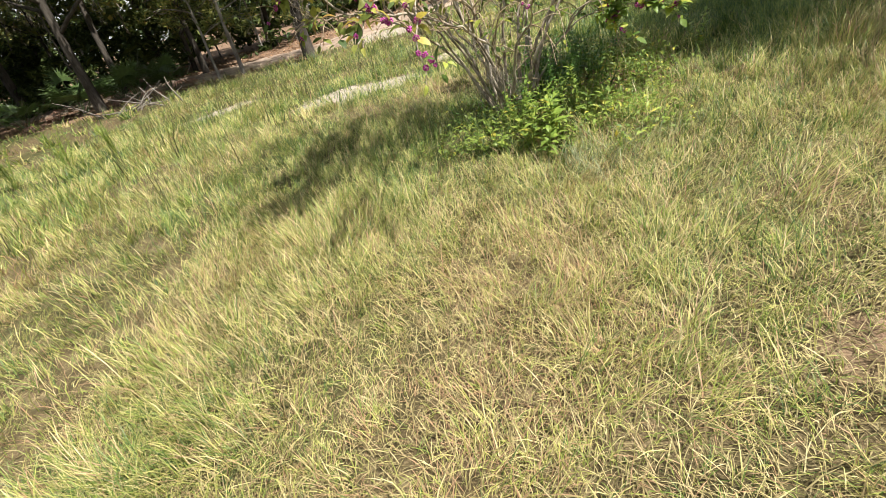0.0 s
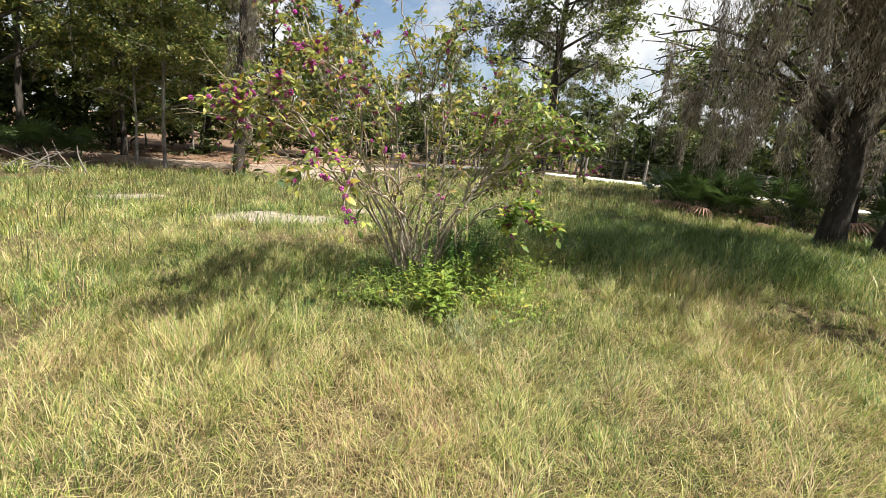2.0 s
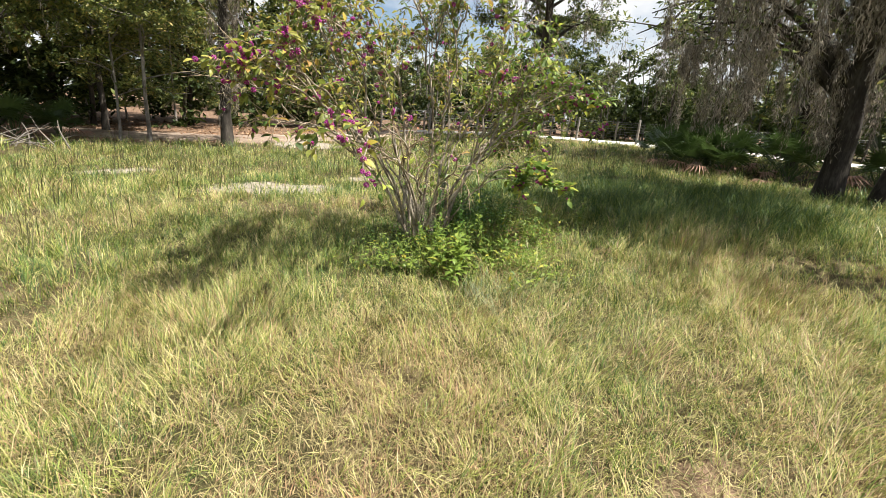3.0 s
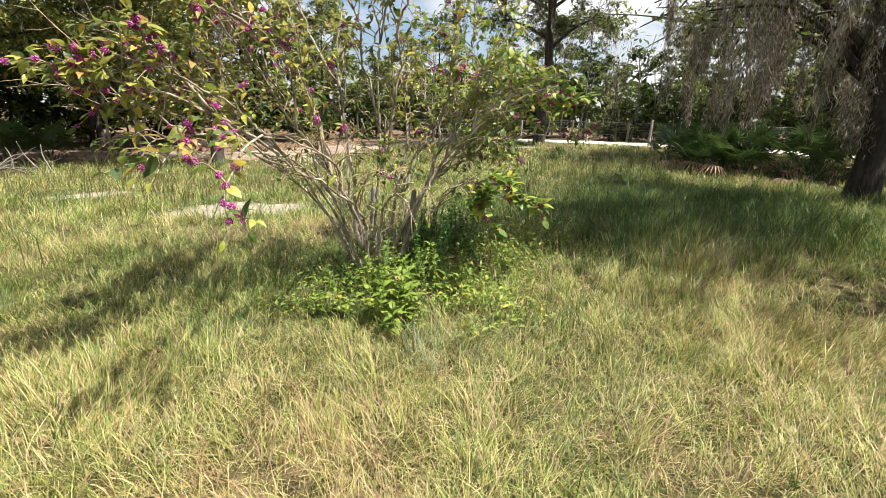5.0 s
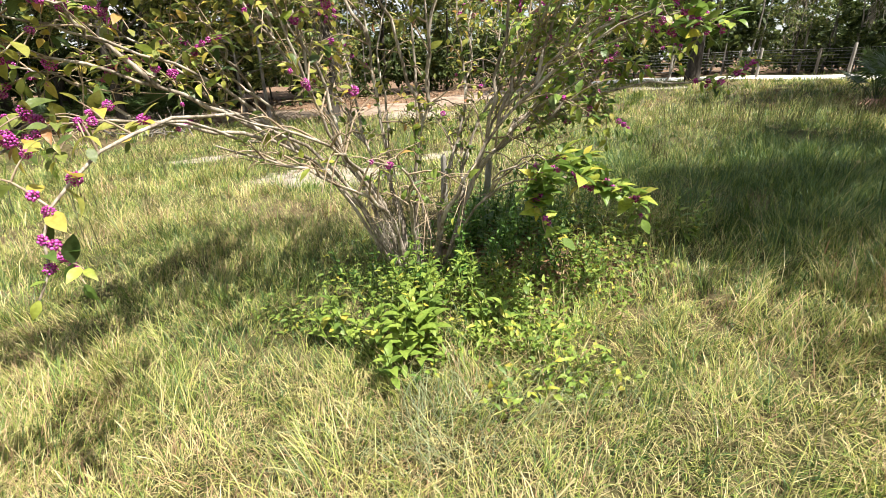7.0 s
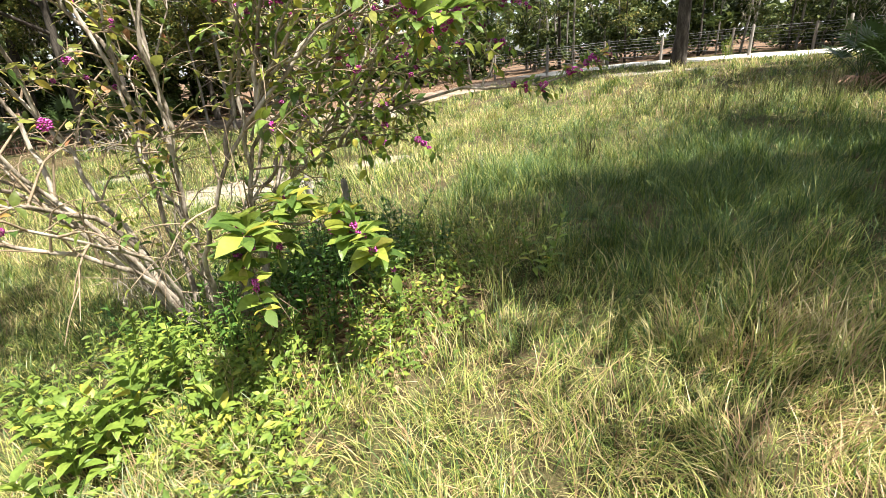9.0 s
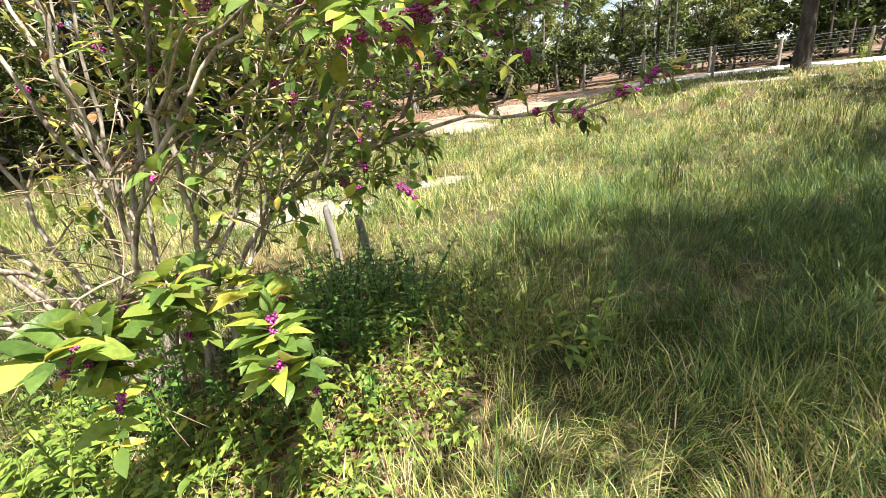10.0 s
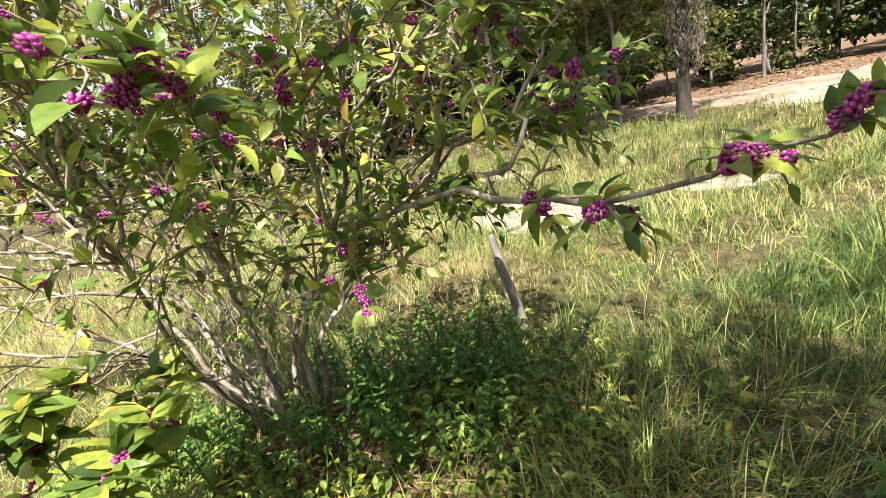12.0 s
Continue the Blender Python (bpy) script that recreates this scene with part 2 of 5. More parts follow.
M_POST = surface("weathered_grey_wood", [(0.3, (0.12, 0.105, 0.09)), (0.5, (0.25, 0.23, 0.20)), (0.75, (0.42, 0.39, 0.35))], 9, 0.9, 0.7, stretch=(1, 1, 0.15), fine=60)
M_STAKE = surface("dark_grey_wood", [(0.3, (0.07, 0.06, 0.05)), (0.5, (0.16, 0.14, 0.12)), (0.75, (0.28, 0.26, 0.23))], 9, 0.9, 0.7, stretch=(1, 1, 0.15), fine=60)
M_WIRE = surface("galvanised_wire", [(0.3, (0.11, 0.11, 0.11)), (0.7, (0.21, 0.21, 0.21))], 20, 0.5, 0.1)
M_LITTER = foliage("fallen_leaf", [(0.0, (0.12, 0.06, 0.03)), (0.5, (0.27, 0.15, 0.08)), (1.0, (0.45, 0.31, 0.2))], 0.1, 0.8)


# ---- mesh helpers ----
def mesh_from(name, V, F, mat=None, smooth=False, attrs=None):
    V, F = np.ascontiguousarray(V, dtype=np.float32), np.ascontiguousarray(F, dtype=np.int32)
    me = bpy.data.meshes.new(name)
    k = F.shape[1]
    me.vertices.add(len(V))
    me.vertices.foreach_set("co", V.ravel())
    me.loops.add(F.size)
    me.loops.foreach_set("vertex_index", F.ravel())
    me.polygons.add(len(F))
    me.polygons.foreach_set("loop_start", np.arange(len(F), dtype=np.int32) * k)
    me.polygons.foreach_set("use_smooth", np.full(len(F), smooth))
    for key, values in (attrs or {}).items():
        at = me.attributes.new(key, "FLOAT", "POINT")
        at.data.foreach_set("value", np.ascontiguousarray(values, dtype=np.float32))
    me.update(calc_edges=True)
    me.validate()
    if mat:
        me.materials.append(mat)
    return me


def part(name, me, parent, label="", at=None, kind=""):
    ob = new(name, me)
    ob.parent = parent
    if at is not None:
        ob.matrix_local = at
    return tagged(ob, label=label, kind=kind)


def thing(name, label, category, at=(0, 0, 0), group="", kind="", me=None):
    ob = new(name, me)
    ob.location = at
    return tagged(ob, label, category, group, kind)


class Heap:
    """Gathers vertices and faces of equal size into one mesh."""

    def __init__(self, k):
        self.V, self.F, self.n, self.k = [], [], 0, k

    def add(self, V, F):
        self.V.append(np.asarray(V, float))
        self.F.append(np.asarray(F, int) + self.n)
        self.n += len(V)

    def mesh(self, name, mat, smooth=False):
        return mesh_from(name, np.concatenate(self.V), np.concatenate(self.F), mat, smooth)


def tube(P, R, sides=6):
    """Quads of a tube along points P with radii R, its end drawn together."""
    P, R = np.asarray(P, float), np.asarray(R, float)
    T = np.gradient(P, axis=0)
    T /= np.linalg.norm(T, axis=1)[:, None] + 1e-9
    ref = np.where(np.abs(T[:, 2:3]) < 0.9, np.array([[0, 0, 1.0]]), np.array([[1.0, 0, 0]]))
    A = np.cross(T, ref)
    A /= np.linalg.norm(A, axis=1)[:, None] + 1e-9
    for k in range(1, len(A)):
        a = A[k - 1] - T[k] * np.dot(A[k - 1], T[k])
        A[k] = a / (np.linalg.norm(a) + 1e-9)
    B = np.cross(T, A)
    ang = np.linspace(0, 2 * np.pi, sides, endpoint=False)
    ring = A[:, None, :] * np.cos(ang)[None, :, None] + B[:, None, :] * np.sin(ang)[None, :, None]
    V = (P[:, None, :] + ring * R[:, None, None]).reshape(-1, 3)
    i, j = np.meshgrid(np.arange(len(P) - 1), np.arange(sides), indexing="ij")
    j2 = (j + 1) % sides
    F = np.stack([i * sides + j, i * sides + j2, (i + 1) * sides + j2, (i + 1) * sides + j], -1).reshape(-1, 4)
    return V, F


def smooth_path(ctrl, n):
    """Catmull-Rom through the control points."""
    C = np.asarray(ctrl, float)
    C = np.vstack([2 * C[0] - C[1], C, 2 * C[-1] - C[-2]])
    s = np.linspace(0, len(C) - 3 - 1e-6, n)
    k, u = s.astype(int), (s % 1)[:, None]
    a, b, c, d = C[k], C[k + 1], C[k + 2], C[k + 3]
    return 0.5 * (2 * b + (c - a) * u + (2 * a - 5 * b + 4 * c - d) * u * u + (3 * b - a - 3 * c + d) * u ** 3)


def frames(D, U):
    """Rows of matrices whose columns are side, along and up, for directions D with rough ups U."""
    D = D / (np.linalg.norm(D, axis=-1, keepdims=True) + 1e-9)
    S = np.cross(D, U)
    S /= np.linalg.norm(S, axis=-1, keepdims=True) + 1e-9
    return np.stack([S, D, np.cross(S, D)], -1)


def scatter(TV, TF, pos, rot, size):
    """Copies of a template (TV, TF) at pos, turned by rot, scaled by size, as arrays."""
    size = np.asarray(size, float)
    size = size[:, None, None] if size.ndim == 1 else size[:, None, :]
    V = np.einsum("nij,nkj->nki", rot, TV[None] * size) + pos[:, None, :]
    F = TF[None] + (np.arange(len(pos)) * len(TV))[:, None, None]
    return V.reshape(-1, 3), F.reshape(-1, TF.shape[1])


def leaf_template(n=5, width=0.42, droop=0.25, fold=0.12, tip=1.6):
    """A pointed oval leaf of length 1 along y, folded on its midrib, drooping at the tip."""
    s = np.linspace(0, 1, n)
    w = width * np.sin(np.pi * np.clip(s, 0.02, 1) ** 0.85) ** (0.9) * (1 - 0.25 * s ** tip)
    z = 0.06 * np.sin(np.pi * s) - droop * s ** 2
    V = []
    for a, b, c in zip(s, w, z):
        V += [(-b / 2, a, c + fold * b), (0, a, c), (b / 2, a, c + fold * b)]
    F = []
    for k in range(n - 1):
        o = 3 * k
        F += [(o, o + 1, o + 4, o + 3), (o + 1, o + 2, o + 5, o + 4)]
    return np.array(V), np.array(F)


def unit(n):
    v = rng.normal(size=(n, 3))
    return v / np.linalg.norm(v, axis=1)[:, None]


def lift(x, y):
    """Height of the ground."""
    x, y = np.asarray(x, float), np.asarray(y, float)
    a = np.interp(y, [-60, -30, -8, -4, -1.3, 0, 1.5, 3, 6, 14, 22, 40, 160], [-0.5, -0.5, -0.4, -0.32, -0.13, 0.0, 0.08, 0.04, -0.12, 0.02, 0.1, 0.1, 0.1])
    b = 0.42 * np.tanh(x / 9)
    c = 0.03 * np.sin(x * 1.7 + 0.6) * np.cos(y * 1.3) + 0.015 * np.sin(x * 4.1) * np.sin(y * 3.7 + 1)
    return a + b + c


ROAD = smooth_path([(75, -18), (45, 1), (28, 12), (20, 17), (14, 20.9), (8, 24.2), (3, 24.4), (-1, 20.5), (-3.6, 16.6), (-8, 15), (-16, 15.4), (-32, 16)], 130)


def road_gap(x, y):
    """Distance to the middle of the road."""
    p = np.stack([np.asarray(x, float).ravel(), np.asarray(y, float).ravel()], 1)
    best = np.full(len(p), 1e9)
    for c in ROAD:
        best = np.minimum(best, (p[:, 0] - c[0]) ** 2 + (p[:, 1] - c[1]) ** 2)
    return np.sqrt(best).reshape(np.shape(x))


def spot(x, y, cx, cy, rx, ry, turn=0.0):
    """1 in the middle of an oval, 0 at its rim, below outside."""
    c, s = math.cos(radians(turn)), math.sin(radians(turn))
    u, v = (x - cx) * c + (y - cy) * s, -(x - cx) * s + (y - cy) * c
    return 1 - np.sqrt((u / rx) ** 2 + (v / ry) ** 2)


def sand_mask(x, y):
    """Bare sandy patches."""
    m = np.maximum(1.25 * spot(x, y, -2.2, 4.4, 1.45, 1.2, 8) + 0.16 * np.sin(x * 5.1 + y * 2.2) * np.sin(y * 6.3 - x * 1.7), spot(x, y, -0.8, 6.2, 0.9, 0.4, 15))
    m = np.maximum(m, spot(x, y, -6.0, 6.6, 1.4, 0.5, 20))
    m = np.maximum(m, spot(x, y, 5.6, 18.5, 3.2, 1.2, -20))
    m = np.maximum(m, spot(x, y, -3.0, 13.5, 2.2, 1.4, -40))
    return np.clip(m * 1.5, 0, 0.9)


def litter_mask(x, y):
    """Leaf litter of the woods' floor and under the bush."""
    edge = np.interp(x, [-60, -14, -9, -6, -3, 4, 60], [9.5, 10.6, 12.2, 13.4, 15.6, 27.0, 34.0])
    m = np.clip((y - edge) / 1.5 + 0.5, 0, 1)
    m = np.maximum(m, np.clip(1.6 * spot(x, y, 0.95, -2.5, 0.34, 0.24), 0, 0.7))
    return np.maximum(m, np.clip(2.0 * spot(x, y, 0.7, 0.9, 1.0, 1.0), 0, 0.75))


# ---- ground and road ----
def build_ground():
    s = np.linspace(-1, 1, 211)
    g = np.sinh(s * 4.6) / np.sinh(4.6) * 400
    X, Y = np.meshgrid(g, g + 2, indexing="ij")
    Z = lift(X, Y)
    n = len(g)
    i, j = np.meshgrid(np.arange(n - 1), np.arange(n - 1), indexing="ij")
    F = np.stack([i * n + j, (i + 1) * n + j, (i + 1) * n + j + 1, i * n + j + 1], -1).reshape(-1, 4)
    me = mesh_from("ground", np.stack([X, Y, Z], -1).reshape(-1, 3), F, M_GROUND, True,
                   {"sand": sand_mask(X, Y).ravel(), "litter": litter_mask(X, Y).ravel()})
    thing("ground", "sandy meadow soil with dry thatch and leaf litter", "ground", kind="structure", me=me)
    d = np.gradient(ROAD, axis=0)
    d /= np.linalg.norm(d, axis=1)[:, None]
    side = np.stack([-d[:, 1], d[:, 0]], 1)
    w = np.array([-1.75, -1.5, -0.6, 0.6, 1.5, 1.75])
    h = np.array([-0.03, 0.03, 0.05, 0.05, 0.03, -0.03])
    V = []
    for k, c in enumerate(ROAD):
        wob = 0.15 * math.sin(k * 0.9) + 0.1 * math.sin(k * 2.3)
        for a, b in zip(w, h):
            x, y = c + side[k] * (a + wob)
            V.append((x, y, float(lift(x, y)) + b))
    i, j = np.meshgrid(np.arange(len(ROAD) - 1), np.arange(5), indexing="ij")
    F = np.stack([i * 6 + j, i * 6 + j + 1, (i + 1) * 6 + j + 1, (i + 1) * 6 + j], -1).reshape(-1, 4)
    cut = 5 * int(np.argmax(ROAD[:, 0] < 1.5))
    thing("road", "pale unpaved lime-rock lane along the meadow", "road", kind="structure", me=mesh_from("road", V, F[:cut], M_ROAD, True))
    thing("track", "brown sandy track into the woods", "track", kind="structure", me=mesh_from("track", V, F[cut:], M_TRACK, True))


build_ground()


# ---- trees ----
def leaf_cloud(heap, centres, spread, count, size, flat=0.7):
    """Pointed four-cornered leaves strewn round centres."""
    k = max(len(centres), count // 45)
    clump = centres[rng.integers(0, len(centres), k)] + rng.normal(size=(k, 3)) * np.array([spread, spread, spread * flat])
    pos = clump[rng.integers(0, k, count)] + rng.normal(size=(count, 3)) * np.array([0.42, 0.42, 0.25]) * spread
    D = unit(count)
    D[:, 2] = D[:, 2] * 0.6 - 0.25
    rot = frames(D, unit(count) * 0.6 + np.array([0, 0, 1.0]))
    TV = np.array([(0, -0.5, 0), (0.26, 0.05, 0.06), (0, 0.6, -0.05), (-0.26, 0.05, 0.06)])
    heap.add(*scatter(TV, np.array([(0, 1, 2, 3)]), pos, rot, size * rng.uniform(0.6, 1.35, count)))


def moss_strands(heap, anchors, per, length, spread=0.11, width=0.008, floor=-9.0):
    """Hanging beards: short curling threads strewn down a narrowing cone below each anchor."""
    own = np.repeat(np.arange(len(anchors)), per)
    n = len(own)
    L = (length * rng.uniform(0.1, 1.0, len(anchors)) + 0.15)[own]
    fat = (spread * rng.uniform(0.35, 1.3, len(anchors)))[own]
    u = rng.uniform(0, 1, n) ** 1.15
    drift = (rng.normal(size=(len(anchors), 3)) * np.array([0.07, 0.07, 0]))[own]
    r = fat * (1.05 - 0.85 * u)
    top = anchors[own] + rng.normal(size=(n, 3)) * np.array([1, 1, 0.3]) * r[:, None] + drift * (u * L)[:, None]
    top[:, 2] -= u * L
    top = top[top[:, 2] > floor + 0.25 * np.sin(top[:, 0] * 3.1 + top[:, 1] * 2.3) + rng.uniform(0, 0.4, n)]
    n = len(top)
    l = rng.uniform(0.05, 0.12, n) * (width / 0.008) ** 0.5
    a = rng.uniform(0, 2 * np.pi, n)
    s = np.stack([np.cos(a), np.sin(a), np.zeros(n)], 1) * width * rng.uniform(0.4, 1.3, n)[:, None]
    k1, k2 = rng.normal(size=(n, 3)) * 0.5, rng.normal(size=(n, 3)) * 0.8
    down = np.array([0, 0, -1.0])
    m = top + (down + k1) * (l * 0.5)[:, None]
    e = m + (down + k2) * (l * 0.5)[:, None]
    V = np.stack([top - s * 0.5, top + s * 0.5, m - s, m + s, e - s * 0.1, e + s * 0.1], 1).reshape(-1, 3)
    F = (np.array([(0, 1, 3, 2), (2, 3, 5, 4)])[None] + (np.arange(n) * 6)[:, None, None]).reshape(-1, 4)
    heap.add(V, F)


def tree_parts(owner, height, r0, crown_base, crown_r, limbs, leaves, leaf_size, bark, leaf_mat, moss=0, moss_len=1.2, lean=(0.0, 0.0), low=0, leaf_spread=0.55, limb_rise=0.35, sleeve=0, reach_to=(), per=60, thread=0.008, floor=-9.0, beard=0.11):
    """Trunk, limbs, crown and moss under one tree, rooted at its own origin."""
    k = 12
    s = np.linspace(0, 1, k)
    wob = np.cumsum(rng.normal(size=(k, 2)) * r0 * 0.2, axis=0)
    P = np.stack([lean[0] * height * s ** 1.2 + wob[:, 0], lean[1] * height * s ** 1.2 + wob[:, 1], -0.15 + (height * 0.93 + 0.15) * s], 1)
    R = r0 * (1 - 0.85 * s) * np.where(s < 0.08, 1.25, 1.0)
    h = Heap(4)
    h.add(*tube(P, R, 10))
    bole = part("trunk", h.mesh("trunk", bark, True), owner)
    lh, tips, anchors = Heap(4), [], []
    single = owner.name in ("live_oak", "lane_oak", "moss_tree", "edge_oak")
    limbs = len(reach_to) or limbs
    for q in range(limbs):
        f = (crown_base + (1 - crown_base) * (q + rng.uniform(0, 1)) / limbs) if q >= low else rng.uniform(0.18, 0.35)
        base = np.array([np.interp(f, s, P[:, c]) for c in range(3)])
        az = q * 2.4 + rng.uniform(-0.5, 0.5)
        reach = crown_r * rng.uniform(0.6, 1.0) * math.sqrt(max(0.12, 1 - max(0, (f - crown_base) / (1.02 - crown_base)) ** 2.2))
        d = np.array([math.cos(az), math.sin(az), 0])
        rise = reach * limb_rise * rng.uniform(0.4, 1.5)
        ctrl = [base, base + d * reach * 0.35 + np.array([0, 0, rise * 0.6]), base + d * reach * 0.7 + np.array([*rng.normal(size=2) * 0.25, rise * 0.95]), base + d * reach + np.array([0, 0, rise * rng.uniform(0.6, 1.1)])]
        if reach_to:
            tip = np.array(reach_to[q], float)
            f = min(0.9, max(0.14, tip[2] * 0.62 / height))
            base = np.array([np.interp(f, s, P[:, c]) for c in range(3)])
            d = tip - base
            reach = float(np.linalg.norm(d))
            ctrl = [base, base + d * 0.35 + np.array([0, 0, 0.16 * reach]), base + d * 0.7 + np.array([*rng.normal(size=2) * 0.2, 0.14 * reach]), tip]
            d = d / reach
        L = smooth_path(ctrl, 9)
        rb = min(0.06 if reach_to else 0.1, max(0.02, float(np.interp(f, s, R)) * 0.5))
        V, F = tube(L, np.linspace(rb, 0.012, 9), 6)
        if single:
            part("limb", mesh_from("limb", V, F, bark, True), bole)
        else:
            lh.add(V, F)
        anchors += [L[4], L[6], L[8]]
        tips += [L[5], L[7], L[8]]
        for w in range(4):
            b2 = L[3 + w]
            d2 = d * rng.uniform(0.1, 0.8) + rng.normal(size=3) * np.array([0.7, 0.7, 0.35]) + np.array([0, 0, 0.15])
            e2 = b2 + d2 * reach * (0.24 if reach_to else 0.38)
            S2 = smooth_path([b2, (b2 + e2) / 2 + rng.normal(size=3) * 0.08, e2], 6)
            lh.add(*tube(S2, np.linspace(rb * 0.4, 0.008, 6), 4))
            tips += [S2[4], S2[5]]
            anchors.append(S2[3])
    part("branchwork", lh.mesh("branchwork", bark, True), owner, kind="stuff")
    tips, anchors = np.array(tips), np.array(anchors)
    if leaves:
        ch = Heap(4)
        leaf_cloud(ch, tips, leaf_spread, leaves, leaf_size)
        part("crown", ch.mesh("crown", leaf_mat), owner, kind="stuff")
    if moss:
        mh = Heap(4)
        sel = anchors[rng.integers(0, len(anchors), moss)] + rng.normal(size=(moss, 3)) * np.array([0.3, 0.3, 0.1])
        moss_strands(mh, sel, per, moss_len, beard, thread, floor)
        if sleeve:
            f = rng.uniform(0.16, 0.8, sleeve)
            pts = np.stack([np.interp(f, s, P[:, c]) for c in range(3)], 1) + rng.normal(size=(sleeve, 3)) * np.array([0.28, 0.28, 0.1])
            moss_strands(mh, pts, per, moss_len * 0.7, 0.1, thread, floor)
        part("hanging_moss", mh.mesh("hanging_moss", M_MOSS), owner, "grey-brown hanging moss", kind="stuff")


def root(x, y):
    return (x, y, float(lift(x, y)))


# moss-hung oak beside the meadow, its limbs over the grass
oak = thing("live_oak", "live oak draped in grey hanging moss over palmettos", "tree", root(7.75, 3.7))
tree_parts(oak, 8.5, 0.22, 0.34, 4.6, 22, 9800, 0.12, M_BARK_OAK, M_OAK, moss=150, moss_len=2.9, leaf_spread=0.42, per=620, floor=0.95, sleeve=36, beard=0.17, thread=0.0065, lean=(-0.02, 0.0),
           reach_to=[(-3.4, 1.2, 3.5), (-2.6, 2.7, 3.4), (-2.2, 4.0, 3.2), (-1.4, 5.0, 3.0), (0.2, 5.6, 3.8), (2.2, 4.4, 4.4), (3.2, 0.5, 5.0), (0.1, -3.6, 4.8),
                     (-0.6, 2.2, 6.8), (-0.7, -0.4, 8.3), (1.6, -2.4, 6.0), (-1.2, -2.8, 6.2), (-2.6, 0.9, 2.9), (1.0, 2.6, 7.4), (-0.2, 3.6, 5.8), (3.0, 3.0, 3.2), (-1.0, -4.8, 4.5), (-1.3, -4.1, 5.2),
                     (-1.8, 2.0, 3.0), (-0.7, 3.0, 2.8), (-1.2, 3.8, 3.2), (0.8, 1.8, 3.0), (1.0, -1.4, 3.4), (-1.6, 0.6, 4.8), (-1.2, 1.8, 4.4), (-3.3, -2.6, 4.4), 
                     # unseen limb tips, added only to cast shade on the grass and weeds
                     (-4.1, -2.9, 4.3), (-4.0, -3.5, 4.4), (-3.6, -3.1, 4.2), (-3.3, -3.8, 4.4), (-3.0, -4.3, 4.5), (-4.2, -2.2, 4.2), (-2.5, -4.9, 4.5), (-1.9, -5.6, 4.6), (-4.1, -3.2, 4.1), (-3.8, -3.8, 4.2), (-3.1, -4.7, 4.4), (-2.8, -4.9, 4.3), (-2.6, -4.4, 4.4), (-4.8, -2.7, 4.2), (-4.7, -2.5, 4.0), (-4.9, -3.0, 4.1), (-4.6, -2.3, 4.2), (-4.5, -3.0, 4.2), (-5.0, -2.2, 4.2), (-3.3, -5.0, 4.4), (-2.9, -5.4, 4.5)])
V, F = tube(smooth_path([(0.72, -0.3, -0.15), (0.95, -0.4, 0.9), (1.65, -0.75, 2.3), (2.8, -1.2, 3.8)], 10), np.linspace(0.19, 0.09, 10), 10)
part("trunk", mesh_from("trunk", V, F, M_BARK_OAK, True), oak)
# oak by the lane
lane_oak = thing("lane_oak", "tall oak with mossy limbs beside the pale lane", "tree", root(7.1, 20.1))
tree_parts(lane_oak, 15, 0.26, 0.3, 4.8, 24, 44000, 0.17, M_BARK_OAK, M_OAK, moss=260, moss_len=2.2, leaf_spread=0.42, lean=(0.03, 0.0), per=60, thread=0.014)
# moss-sleeved trunk at the woods' edge
moss_tree = thing("moss_tree", "half-bare old trunk sleeved in grey moss", "tree", root(-5.2, 12.0))
tree_parts(moss_tree, 13, 0.17, 0.5, 3.2, 14, 6000, 0.12, M_BARK_OAK, M_OAK, moss=170, moss_len=2.0, leaf_spread=0.5, sleeve=130, per=70, thread=0.011)
# dark tree at the clearing's edge
edge_oak = thing("edge_oak", "dark leafy oak beside palmettos at the clearing", "tree", root(-12.5, 11.8))
tree_parts(edge_oak, 12, 0.16, 0.22, 6.0, 22, 36000, 0.12, M_BARK_OAK, M_OAK_B, moss=150, moss_len=1.5, leaf_spread=0.36, per=40, thread=0.013)
for x, y, hh, r in ((-7.8, 12.8, 8.0, 0.065), (-8.6, 12.6, 5.8, 0.05)):
    young = thing("young_oak", "slim young oak with a pale trunk", "tree", root(x, y), group="young trees by the woods")
    tree_parts(young, hh, r, 0.27, 2.6 if r > 0.06 else 1.8, 16, 22000 if r > 0.06 else 9000, 0.105, M_BARK_LIGHT, M_OAK_B, leaf_spread=0.3)

protos = []
for k, (hh, r, cb, cr, nl, mat, bark, ms) in enumerate(((13, 0.16, 0.3, 4.2, 6500, M_OAK, M_BARK_OAK, 40), (11, 0.12, 0.22, 3.6, 5500, M_OAK_B, M_BARK_OAK, 0), (15, 0.14, 0.45, 3.8, 5500, M_OAK, M_BARK_OAK, 50), (9, 0.1, 0.15, 3.2, 4600, M_OAK, M_BARK_OAK, 30))):
    p = thing("woodland_tree", "dense dark woodland tree behind the clearing", "tree", group="woodland trees")
    tree_parts(p, hh, r, cb, cr, 12, nl, 0.27, bark, mat, moss=ms, moss_len=1.6, leaf_spread=0.55, per=26, thread=0.026)
    protos.append(p)
spots = [(-18, 15), (-22, 13), (-25, 19), (-12.5, 18.5), (-16, 22), (-10, 22.5), (-21, 27), (-14, 29), (-8, 27), (-27, 8), (-19, 9), (-24, 4), (-16.5, 11.5), (-11, 16.5), (-14, 15.5), (-19, 19), 
         (-26, -4), (-18, -16), (-4, -22), (10, -20), (22, -14), (26, -5), (16, -2), (24, 2), (28, 7), (34, 15), (20, 5.5), (13.4, 8.6), (13.8, 11.0), (17.5, 9.5)]
